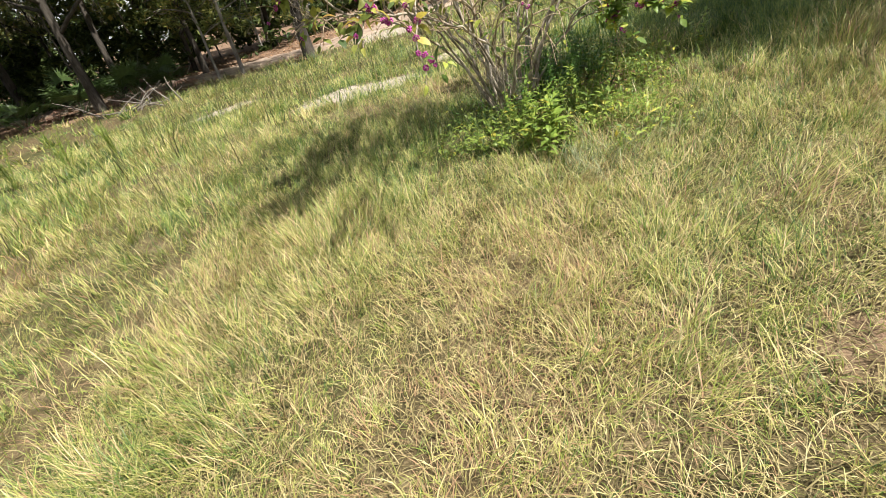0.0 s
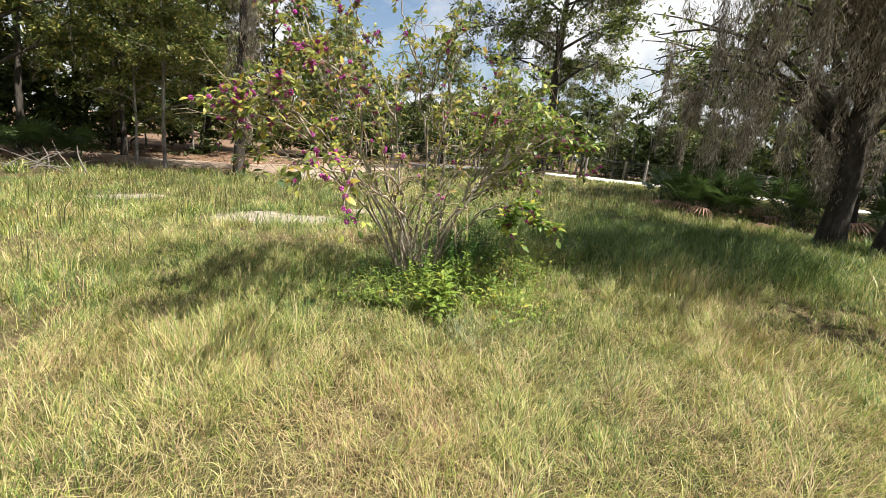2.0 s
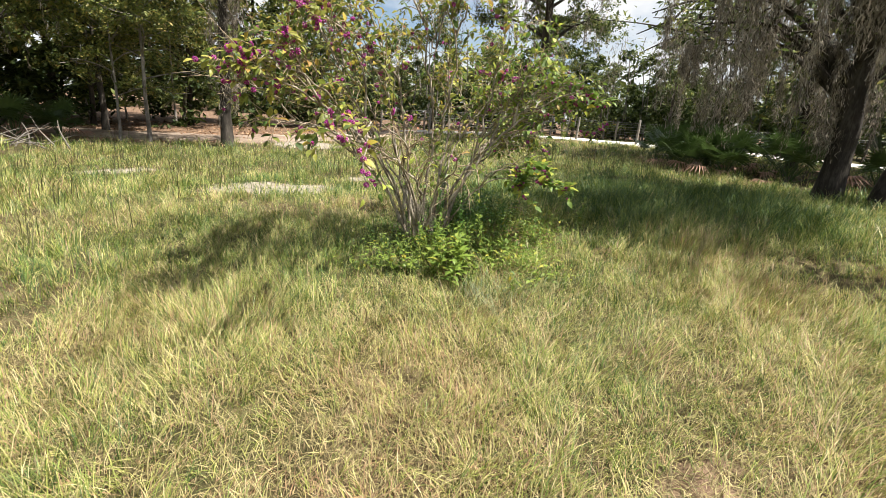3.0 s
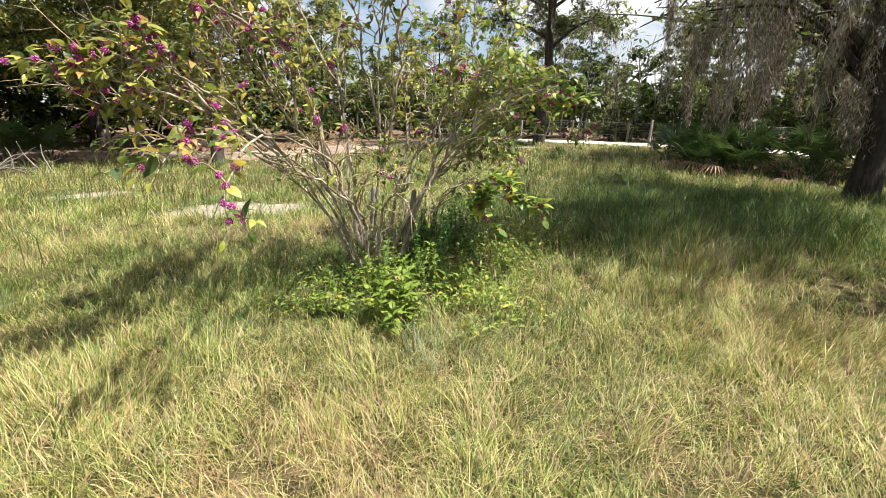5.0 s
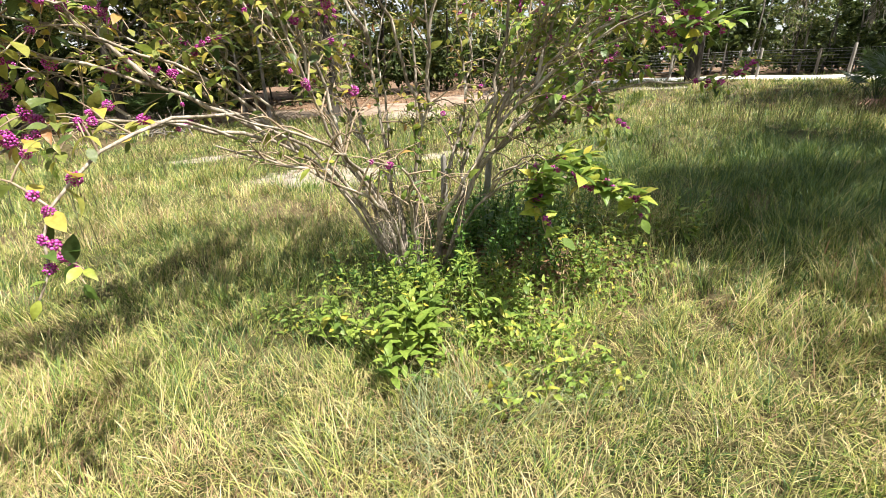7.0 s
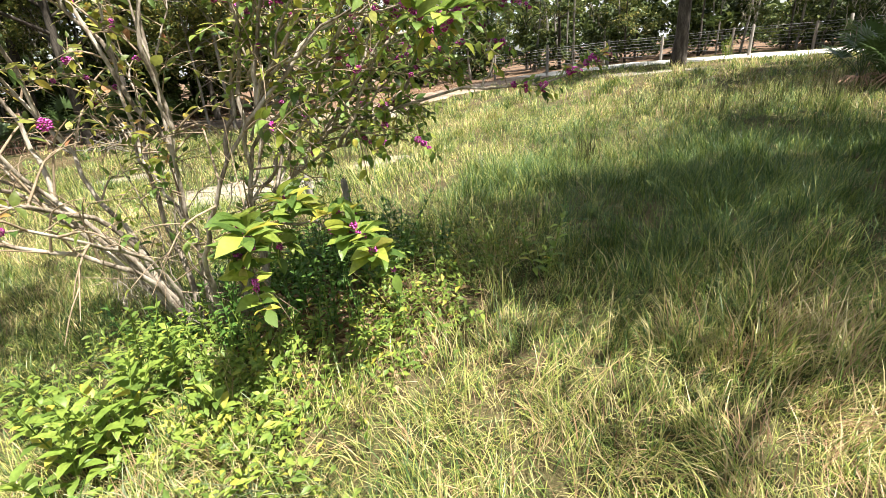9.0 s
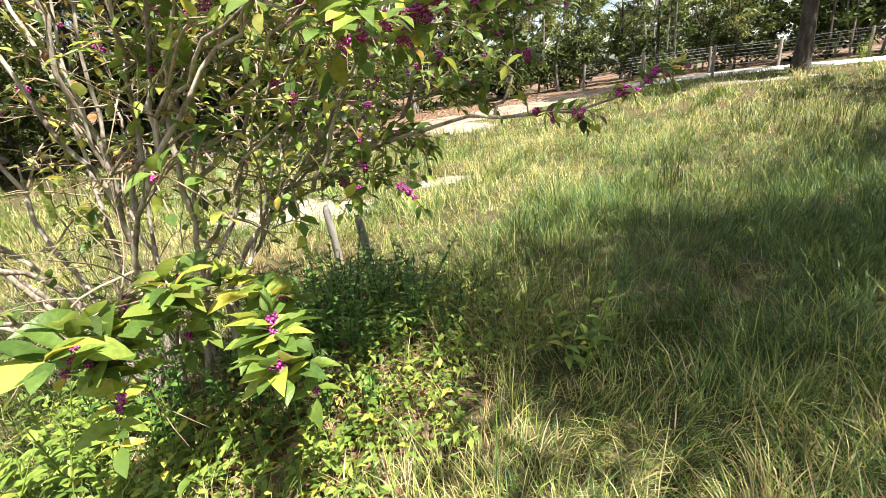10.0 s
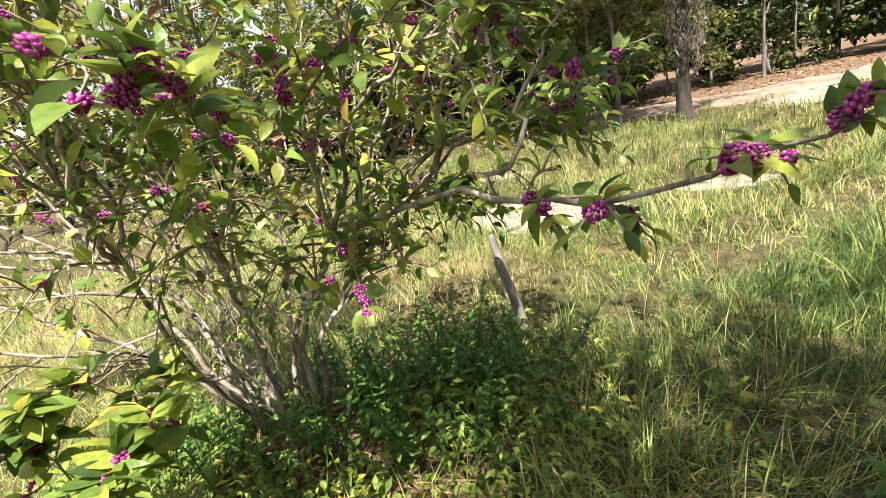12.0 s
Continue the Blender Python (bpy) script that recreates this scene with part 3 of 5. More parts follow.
low_spots = [(-4, 26), (-1, 29), (3, 29), (6.5, 28.5), (10, 27.5), (13.5, 26), (17, 24), (21, 21.5), (25, 18.5), (29, 16), (1, 34), (8, 34), (14, 31.5), (20, 28), (26, 25), (33, 22), (-6, 31), (19.5, 11.5), (-15, 6.8), (-17, 4.2), (-19.5, 1.8), (-16.5, 8.8), (-21, 5), (16.5, 6.3), (16.0, 2.2)]
for k, (x, y, f) in enumerate([(*s, 1.0) for s in spots] + [(*s, 0.55) for s in low_spots]):
    size = f * rng.uniform(0.88, 1.15)
    m = Matrix.Translation(root(x, y)) @ Matrix.Rotation(k * 1.9, 4, "Z")
    t = protos[k] if k < 4 else copy_thing(protos[k % 4], m)
    t.matrix_world = m
    t.scale = (size, size, size)


def build_understory():
    """Shrubs and saplings that close the woods near the ground."""
    h, tv = Heap(4), []
    n = 1300
    x = rng.uniform(-40, 42, n)
    base = np.interp(x, [-40, -16, -9, -4, 4, 14, 22, 30, 42], [11, 14.5, 18, 24, 27.5, 25, 20, 15, 7])
    y = base + rng.uniform(0.5, 9, n) + np.where(x < -10, 0.5, 1.5)
    c = np.stack([x, y, lift(x, y) + rng.uniform(0.2, 2.8, n)], 1)
    leaf_cloud(h, c, 0.55, 56000, 0.3)
    x, y = rng.uniform(-25, -15.5, 160), rng.uniform(-1, 11, 160)
    leaf_cloud(h, np.stack([x, y, lift(x, y) + rng.uniform(0.2, 2.8, 160)], 1), 0.55, 8000, 0.3)
    # the woods' lower crowns
    h2 = Heap(4)
    x = rng.uniform(-34, -3, 700)
    y = np.interp(x, [-40, -16, -9, -3], [14, 17.5, 22, 29]) + rng.uniform(0, 8, 700)
    leaf_cloud(h2, np.stack([x, y, rng.uniform(2.5, 8.5, 700)], 1), 0.7, 26000, 0.34)
    thing("woodland_crowns", "sunlit crowns of the woods behind the clearing", "woods", kind="stuff", me=h2.mesh("woodland_crowns", M_OAK_B))
    x = rng.uniform(8, 34, 300)
    y = np.interp(x, [8, 14, 22, 30, 42], [29, 27, 22, 17, 9]) + rng.uniform(0, 6, 300)
    leaf_cloud(h, np.stack([x, y, rng.uniform(1.5, 6, 300)], 1), 0.7, 12000, 0.4)
    thing("understory", "shrubs and saplings filling the woods, shade put into their leaf colour", "undergrowth", kind="stuff", me=h.mesh("understory", M_UNDER_SHADED))
    f = Heap(4)
    a = rng.uniform(0, 2 * np.pi, 5000)
    r = rng.uniform(50, 70, 5000)
    c = np.stack([r * np.cos(a), r * np.sin(a), rng.uniform(0, 6.0, 5000)], 1)
    leaf_cloud(f, c, 1.2, 36000, 1.3)
    thing("far_woods", "distant woods round the clearing, coloured dark for their shade", "woods", kind="stuff", me=f.mesh("far_woods", M_UNDER_SHADED))
    s = Heap(4)
    for k in range(90):
        x = rng.uniform(-30, 38)
        y = float(np.interp(x, [-40, -16, -9, -4, 4, 14, 22, 30, 42], [12, 15.5, 18, 25, 28, 26, 21, 16, 8])) + rng.uniform(0.5, 7)
        z = float(lift(x, y))
        hh = rng.uniform(3, 7)
        P = smooth_path([(x, y, z - 0.1), (x + rng.normal() * 0.2, y, z + hh / 2), (x + rng.normal() * 0.4, y + rng.normal() * 0.3, z + hh)], 6)
        s.add(*tube(P, np.linspace(rng.uniform(0.04, 0.1), 0.02, 6), 5))
    thing("sapling_trunks", "thin grey sapling trunks in the woods", "saplings", kind="stuff", me=s.mesh("sapling_trunks", M_BARK_LIGHT, True))


build_understory()


# ---- palmettos ----
def palmetto(x, y, size, fronds, label="green fan palmetto clump with dead brown fronds"):
    ob = thing("palmetto", label, "palmetto", root(x, y), group="palmettos")
    V, F = tube([(-0.12, 0.05, -0.04), (-0.03, 0.02, 0.05), (0.01, 0, 0.12), (0.01, 0, 0.16)], [0.05, 0.06, 0.05, 0.02], 8)
    part("rootstock", mesh_from("rootstock", V, F, M_STAKE, True), ob, "brown fibrous rootstock")
    for k in range(fronds):
        az, el = k * 2.4 + rng.uniform(-0.4, 0.4), rng.uniform(0.5, 1.4)
        dead = k % 6 == 5
        if dead:
            el = rng.uniform(-0.1, 0.3)
        L = size * rng.uniform(0.5, 1.0)
        d = np.array([math.cos(az) * math.cos(el), math.sin(az) * math.cos(el), math.sin(el)])
        hub = d * L + np.array([0, 0, 0.05])
        side = np.cross(d, (0, 0, 1.0))
        side /= np.linalg.norm(side) + 1e-9
        V, F = tube([(0, 0, -0.05), hub * 0.5 + np.array([0, 0, 0.04]), hub], [0.012, 0.009, 0.007], 4)
        stalk = part("leafstalk", mesh_from("leafstalk", V, F, M_PALM), ob)
        fan = np.linspace(-2.0, 2.0, 18)
        V, F = [hub], []
        for q, a in enumerate(fan):
            w = d * math.cos(a) + side * math.sin(a) + np.array([0, 0, 0.12])
            ll = size * 0.58 * (1 - 0.1 * abs(a))
            V.append(hub + w * ll * 0.36 + np.array([0, 0, 0.012 * (q % 2)]))
        for q in range(17):
            a = (fan[q] + fan[q + 1]) / 2
            w = d * math.cos(a) + side * math.sin(a) + np.array([0, 0, 0.12])
            ll = size * 0.58 * rng.uniform(0.85, 1.08) * (1 - 0.1 * abs(a))
            V.append(hub + w * ll + np.array([0, 0, -0.28 * ll * (1 + dead)]))
            F += [(0, 1 + q, 2 + q), (1 + q, 19 + q, 2 + q)]
        h = Heap(3)
        h.add(V, F)
        part("frond", h.mesh("frond", M_PALM_DRY if dead else M_PALM), stalk, "dead brown frond" if dead else "")


for x, y, s, n in ((8.6, 9.9, 1.1, 18), (8.8, 11.2, 1.0, 16), (8.4, 8.9, 0.9, 16), (9.3, 9.3, 1.2, 20), (9.2, 8.3, 1.1, 20), (10.4, 7.4, 1.2, 22), (9.9, 9.6, 1.0, 18), (10.0, 12.2, 1.0, 16), (11.4, 8.6, 1.1, 18), (11.2, 10.8, 1.0, 14), (12.3, 6.6, 1.1, 16),
                   (-11.6, 12.6, 1.2, 20), (-12.6, 13.2, 1.0, 16), (-10.7, 13.2, 1.0, 16), (-13.8, 12.6, 1.2, 18), (-15.0, 11.4, 1.0, 14)):
    palmetto(x, y, s, n)


# ---- fence by the lane ----
def post_mesh(hh):
    V, F = tube([(0, 0, -0.2), (0.01, 0, hh * 0.5), (0.03, 0.01, hh - 0.03), (0.03, 0.01, hh)], [0.065, 0.062, 0.058, 0.035], 9)
    return mesh_from("post", V, F, M_POST, True)


def build_fence():
    # lone posts on the meadow side of the lane
    for k, (x, y) in enumerate(((10.5, 22.2), (13.05, 20.3), (7.9, 26.2), (4.9, 22.9), (2.2, 22.6))):
        thing("fence_post", "weathered grey wooden post beside the lane", "post", root(x, y), group="posts by the lane", me=post_mesh(1.25 + 0.08 * math.sin(k * 2.1)))
    # wire fence on the far side
    step = [k for k in range(len(ROAD)) if 1 < ROAD[k][0] < 40][::5]
    d = np.gradient(ROAD, axis=0)
    row = []
    for k in step:
        n2 = np.array([-d[k][1], d[k][0]]) / np.linalg.norm(d[k])
        n2 = n2 if n2[1] > 0 else -n2
        row.append(ROAD[k] + n2 * 2.4)
    fence = thing("wire_fence", "wire farm fence with slim grey posts behind the lane", "fence", root(*row[0]))
    o = np.array(root(*row[0]))
    tops = [np.array(root(*p)) - o for p in row]
    pm = post_mesh(1.2)
    pm.materials[0] = M_STAKE
    for p in tops:
        part("post", pm, fence, at=Matrix.Translation(p))
    for lev in (0.3, 0.45, 0.6, 0.75, 0.9, 1.05, 1.15):
        P = [p + np.array([0, 0, lev]) for p in tops]
        V, F = tube(P, [0.008] * len(P), 4)
        part("wire", mesh_from("wire", V, F, M_WIRE), fence)


build_fence()


# ---- the beautyberry bush ----
LEAF_A = leaf_template(6, 0.54, 0.12, 0.12)
LEAF_B = leaf_template(6, 0.48, 0.26, 0.20)
LEAF_C = leaf_template(6, 0.58, 0.02, 0.06)


def berry_mesh(name, count, radius, size=0.0021):
    """A ball of small round berries crowded round a stem node."""
    bm = bmesh.new()
    for k in range(count):
        u = 1 - 2 * (k + 0.5) / count
        a = k * 2.39996
        d = Vector((math.sqrt(1 - u * u) * math.cos(a), math.sqrt(1 - u * u) * math.sin(a), u * 0.8))
        c = d * radius * rng.uniform(0.75, 1.05)
        bmesh.ops.create_icosphere(bm, subdivisions=1, radius=size * rng.uniform(0.85, 1.2), matrix=Matrix.Translation(c))
    for f in bm.faces:
        f.smooth = True
    me = bpy.data.meshes.new(name)
    bm.to_mesh(me)
    bm.free()
    me.materials.append(M_BERRY)
    return me


class Bush:
    """Collects the stems, leaves and berry nodes of one shrub."""

    def __init__(self, owner):
        self.owner, self.stems, self.twigs, self.paths = owner, [], Heap(4), []
        self.pos, self.dir, self.up, self.size, self.nodes = [], [], [], [], []

    def leaf(self, p, d, size):
        self.pos.append(p)
        self.dir.append(d)
        self.up.append((rng.normal() * 0.35, rng.normal() * 0.35, 1.0))
        self.size.append(size)

    def twig(self, P, r0, leafy, berry, size, flat=False):
        """A leafy twig: pairs of leaves crosswise at its nodes, berries in the axils."""
        if ((P[:, 0] > 1.62) & (P[:, 1] < 0.95) & (P[:, 2] > 1.05)).any():
            return
        self.twigs.add(*tube(P, np.linspace(r0, 0.0016, len(P)), 5))
        d = np.diff(P, axis=0)
        seg = np.linalg.norm(d, axis=1)
        total = seg.sum()
        cum = np.concatenate([[0], np.cumsum(seg)])
        s, k = total * (0.25 if leafy < 1 else 0.12), rng.integers(0, 2)
        laden = rng.uniform() < berry * 0.85
        while s < total:
            p = np.array([np.interp(s, cum, P[:, c]) for c in range(3)])
            t = d[min(len(d) - 1, np.searchsorted(cum, s) - 1)]
            t = t / np.linalg.norm(t)
            a = np.cross(t, (0, 0, 1.0))
            a = a / (np.linalg.norm(a) + 1e-6)
            b = np.cross(t, a)
            q = a if k % 2 or flat else b * 0.8 + a * 0.5
            f = s / total
            for sg in (1, -1):
                if rng.uniform() < leafy:
                    self.leaf(p, q * sg + t * 0.5 + np.array([0, 0, 0.38 if flat else 0.1]) + rng.normal(size=3) * (0.38 if flat else 0.26), size * rng.uniform(0.6, 1.15) * (1 - 0.45 * f ** 3))
            if laden and rng.uniform() < 0.85:
                self.nodes.append((p, rng.uniform(0.8, 1.2) * (1.05 - 0.5 * f)))
            s += rng.uniform(0.03, 0.042) if laden else rng.uniform(0.045, 0.075)
            k += 1
        if leafy > 0.2:
            self.leaf(P[-1], d[-1] / (seg[-1] + 1e-9), size * 0.6)

    def limb(self, ctrl, r0, side=7, leafy=0.75, berry=0.12, size=0.105, reach=0.42, start=0.35, droop=0.0, wild=1.0, flat=False):
        """A main stem through the control points, with side branches and their twigs."""
        r0 = r0 * 0.78
        P = smooth_path(ctrl, 18)
        kink = np.cumsum(rng.normal(size=(18, 3)) * 0.015, axis=0)
        kink -= kink[:1] + (kink[-1:] - kink[:1]) * np.linspace(0, 1, 18)[:, None]
        P = P + kink
        V, F = tube(P, r0 * (1 - 0.8 * np.linspace(0, 1, 18) ** 0.8), 7)
        self.stems.append((V, F))
        self.paths.append(P)
        self.twig(P[10:] if flat else P[12:], r0 * 0.34, leafy, berry, size, flat)
        out = P[-1] - P[0]
        out = out / np.linalg.norm(out)
        for k in range(side + 2):
            f = start + (0.97 - start) * (k + rng.uniform(0, 0.8)) / (side + 2)
            b = P[min(17, int(f * 17))]
            d = out * 0.7 + rng.normal(size=3) * np.array([0.75, 0.75, 0.5]) * wild
            d = d / np.linalg.norm(d)
            L = reach * rng.uniform(0.5, 1.25) * (1.15 - 0.5 * f)
            e = b + d * L
            Q = smooth_path([b, b + d * L * 0.5 + np.array([0, 0, 0.06 * L]), e + np.array([0, 0, (-0.05 if flat else -0.22) * L - droop])], 8)
            if Q[-1][2] < 0.45:
                continue
            self.twig(Q, r0 * 0.34, leafy * (0.55 + 0.45 * f), berry, size, flat)
            for w in range(2):
                b2 = Q[3 + 2 * w]
                d2 = d * 0.6 + rng.normal(size=3) * 0.6 * wild
                d2 = d2 / np.linalg.norm(d2)
                l2 = L * rng.uniform(0.35, 0.6)
                self.twig(smooth_path([b2, b2 + d2 * l2 * 0.5, b2 + d2 * l2 + np.array([0, 0, -0.15 * l2])], 6), 0.0032, leafy, berry, size * 0.9, flat)

    def finish(self, single_box):
        for V, F in self.stems:
            part("stem", mesh_from("stem", V, F, M_BARK_PALE, True), self.owner)
        # bare dead twigs in the shaded inside
        for k in range(150):
            p = self.paths[rng.integers(0, len(self.paths))][rng.integers(4, 15)]
            if p[2] > 1.9 or p[0] > 0.9:
                continue
            v = rng.normal(size=3) * np.array([1, 1, 0.6]) + (p - np.array([0, 0.7, 0.4])) * 0.6
            v = v / np.linalg.norm(v) * rng.uniform(0.15, 0.5)
            Q = smooth_path([p, p + v * 0.5 + rng.normal(size=3) * 0.03, p + v], 6)
            self.twigs.add(*tube(Q, np.linspace(0.0036, 0.001, 6), 4))
            for w in range(2):
                g = rng.normal(size=3) * 0.07 + v * 0.2
                self.twigs.add(*tube([Q[2 + w], Q[2 + w] + g * 0.5 + rng.normal(size=3) * 0.008, Q[2 + w] + g], [0.002, 0.0016, 0.0008], 4))
        part("brushwood", self.twigs.mesh("brushwood", M_TWIG, True), self.owner, kind="stuff")
        pos, rot, size = np.array(self.pos), frames(np.array(self.dir), np.array(self.up)), np.array(self.size)
        keep = ~((pos[:, 0] > 1.8) & (pos[:, 1] < 1.02) & (pos[:, 2] > 0.95)) & ~((pos[:, 1] < -1.45))
        keep &= ~((pos[:, 0] > 1.66) & (pos[:, 1] < 0.95) & (pos[:, 2] > 1.0))
        # the shaded inside and the foot of the bush are nearly bare, but for the low branch
        chance = np.where(pos[:, 0] > 0.1, np.clip((pos[:, 2] - 0.62) / 0.5, 0.15, 0.9), np.clip((pos[:, 2] - 0.85) / 0.5, 0.08, 0.8))
        low = (pos[:, 0] > 0.6) & (pos[:, 1] < 0.62) & (pos[:, 2] < 1.0)
        out = np.hypot(pos[:, 0], pos[:, 1] - 0.7)
        chance = np.where(low | (out > 1.3), 1.0, chance * np.clip(0.48 + out * 0.5 + np.clip(pos[:, 2] - 1.4, 0, 0.6), 0, 1))
        chance = np.maximum(chance, 0.5 * (pos[:, 2] > 0.55))
        keep &= rng.uniform(size=len(pos)) < chance
        pos, rot, size = pos[keep], rot[keep], size[keep]
        near = np.where((pos[:, 0] > single_box[0]) & (pos[:, 1] < single_box[1]))[0]
        near = near[rng.permutation(len(near))[:300]]
        meshes = [mesh_from("leaf", V, F, M_LEAF_OB, True) for V, F in (LEAF_A, LEAF_B, LEAF_C)]
        meshes += [mesh_from("leaf", V, F, M_LEAF_GREEN_OB, True) for V, F in (LEAF_A, LEAF_B, LEAF_C)]
        # greener tone on most leaves low down, and on more of them with growing x
        is_green = rng.uniform(size=len(pos)) < np.where(pos[:, 2] < 1.0, 0.95, np.clip((pos[:, 0] - 0.1) / 0.9, 0.08, 0.85))
        for k in near:
            m = Matrix(rot[k].tolist()).to_4x4() @ Matrix.Scale(size[k], 4)
            m.translation = pos[k]
            part("leaf", meshes[k % 3 + 3 * int(is_green[k])], self.owner, at=m)
        rest = np.setdiff1d(np.arange(len(pos)), near)
        for some, mat in ((rest[~is_green[rest]], M_LEAF), (rest[is_green[rest]], M_LEAF_GREEN)):
            h = Heap(4)
            for k, (V, F) in enumerate((LEAF_A, LEAF_B, LEAF_C)):
                i = some[k::3]
                h.add(*scatter(V, F, pos[i], rot[i], size[i]))
            part("foliage", h.mesh("foliage", mat, True), self.owner, kind="stuff")
        clusters = [berry_mesh("fruit_head", n, r) for n, r in ((46, 0.011), (56, 0.0125), (38, 0.0095))]
        coarse = berry_mesh("fruit_head", 22, 0.0095, 0.003)
        order = rng.permutation(len(self.nodes))
        rest = bmesh.new()
        made = 0
        for k in order:
            p, sc = self.nodes[k]
            if (p[0] > 1.66 and p[1] < 1.02 and p[2] > 0.95) or (math.hypot(p[0], p[1] - 0.7) < 0.95 and p[2] < 1.6 and rng.uniform() < 0.8):
                continue
            sc = sc * (1.1 if p[0] > 0.5 else 1.2)
            m = Matrix.Translation(p) @ Euler(rng.uniform(0, 6, 3)).to_matrix().to_4x4() @ Matrix.Diagonal((sc * 1.6, sc * 1.6, sc * rng.uniform(1.6, 2.4), 1))
            if made < 300:
                part("fruit_head", clusters[k % 3], self.owner, at=m)
            elif made < 560:
                one = coarse.copy()
                one.transform(m)
                rest.from_mesh(one)
                bpy.data.meshes.remove(one)
            made += 1
        me = bpy.data.meshes.new("fruit")
        rest.to_mesh(me)
        rest.free()
        me.materials.append(M_BERRY)
        part("fruit", me, self.owner, kind="stuff")
        print("bush leaves", len(pos), "clusters", len(self.nodes))


bush_ob = thing("beautyberry_bush", "large beautyberry bush with magenta berry clusters and yellowing leaves", "bush")
B = Bush(bush_ob)


def base():
    a = rng.uniform(0, 2 * np.pi)
    x, y = 0.02 + 0.17 * math.cos(a), 0.72 + 0.16 * math.sin(a)
    return np.array([x, y, float(lift(x, y)) - 0.04])


def arch(tip, rise=0.6, spread=0.27):
    """Control points of a stem to a tip: from the foot, or forking off a stem that already goes that way."""
    b = base()
    tip = np.array(tip, float)
    if len(B.paths) > 9:
        cand = np.concatenate([p[6:13] for p in B.paths])
        go, come = tip - cand, cand - np.array([0.02, 0.72, 0.0])
        cosine = (go * come).sum(1) / (np.linalg.norm(go, axis=1) * np.linalg.norm(come, axis=1) + 1e-6)
        cost = np.linalg.norm(go, axis=1) * 0.4 + 2.2 * (1 - cosine)
        b = cand[np.argsort(cost)[rng.integers(0, 6)]]
        d = tip - b
        return [b, b + d * 0.35 + np.array([0, 0, 0.08 * np.linalg.norm(d)]) + rng.normal(size=3) * 0.03, b + d * 0.7 + np.array([0, 0, 0.08 * np.linalg.norm(d)]) + rng.normal(size=3) * 0.03, tip]
    d = tip - b
    m1 = b + np.array([d[0] * spread, d[1] * spread, d[2] * rise * 0.75])
    m2 = b + np.array([d[0] * 0.68, d[1] * 0.68, d[2] * (0.75 + 0.25 * rise)])
    return [b, m1 + rng.normal(size=3) * 0.04, m2 + rng.normal(size=3) * 0.05, tip]


# main stems from the foot
for ctrl, r in (([(0.1, 0.86, 0.0), (0.14, 0.92, 0.58), (0.22, 1.1, 0.9), (0.3, 1.2, 1.35), (0.2, 1.3, 1.9)], 0.021),
                ([(0.22, 0.84, 0.0), (0.27, 0.9, 0.54), (0.5, 1.0, 0.9), (0.74, 1.06, 1.1), (1.1, 1.05, 1.32)], 0.021),
                ([(0.18, 0.9, 0.0), (0.22, 1.05, 0.58), (0.05, 1.5, 0.8), (-0.2, 1.9, 1.3)], 0.017),
                ([(-0.02, 0.7, 0.0), (-0.02, 0.64, 0.5), (-0.01, 0.6, 0.92), (0.1, 0.55, 1.4), (0.05, 0.6, 2.0)], 0.019),
                ([(0.12, 0.7, 0.0), (0.3, 0.68, 0.55), (0.5, 0.64, 1.0), (0.71, 0.56, 1.4), (0.62, 0.65, 1.8)], 0.018),
                ([(-0.1, 0.68, 0.0), (-0.14, 0.76, 0.5), (-0.2, 0.8, 0.95), (-0.35, 0.9, 1.6), (-0.3, 1.0, 2.2)], 0.02),
                ([(-0.14, 0.7, 0.0), (-0.3, 0.66, 0.5), (-0.56, 0.62, 1.02), (-0.85, 0.6, 1.6), (-1.1, 0.7, 2.2)], 0.02),
                ([(-0.12, 0.78, 0.0), (-0.3, 0.95, 0.6), (-0.6, 1.1, 1.1), (-0.95, 1.2, 1.6)], 0.017),
                ([(0.08, 0.64, 0.0), (0.2, 0.5, 0.5), (0.42, 0.42, 0.9), (0.75, 0.4, 1.35), (1.0, 0.35, 1.7)], 0.018),
                ([(-0.05, 0.64, 0.0), (-0.12, 0.5, 0.5), (-0.3, 0.3, 1.0), (-0.4, 0.1, 1.5), (-0.5, 0.0, 1.9)], 0.018)):
    B.limb(ctrl, r * 1.28, 7, 0.5, 0.12, 0.085, 0.45, 0.45)
# pale bare limbs that lean out low
B.limb([(-0.08, 0.62, 0.0), (-0.16, 0.5, 0.45), (-0.26, 0.37, 0.74), (-0.25, 0.03, 0.9), (-0.3, -0.2, 1.05), (-0.48, -0.5, 1.22)], 0.026, 6, 0.15, 0.05, 0.08, 0.4, 0.5)
B.limb([(-0.02, 0.6, 0.0), (-0.02, 0.45, 0.4), (0.02, 0.29, 0.62), (0.12, -0.06, 0.86), (0.05, -0.4, 1.02)], 0.023, 5, 0.15, 0.05, 0.08, 0.34, 0.5)
B.limb([(-0.06, 0.62, 0.0), (-0.1, 0.4, 0.42), (-0.15, 0.19, 0.64), (-0.3, -0.12, 0.9), (-0.62, -0.4, 1.08)], 0.025, 6, 0.15, 0.05, 0.08, 0.4, 0.45)
B.limb([(-0.12, 0.66, 0.0), (-0.4, 0.6, 0.6), (-0.78, 0.48, 1.0), (-1.25, 0.35, 1.22)], 0.024, 6, 0.25, 0.1, 0.08, 0.4, 0.4)
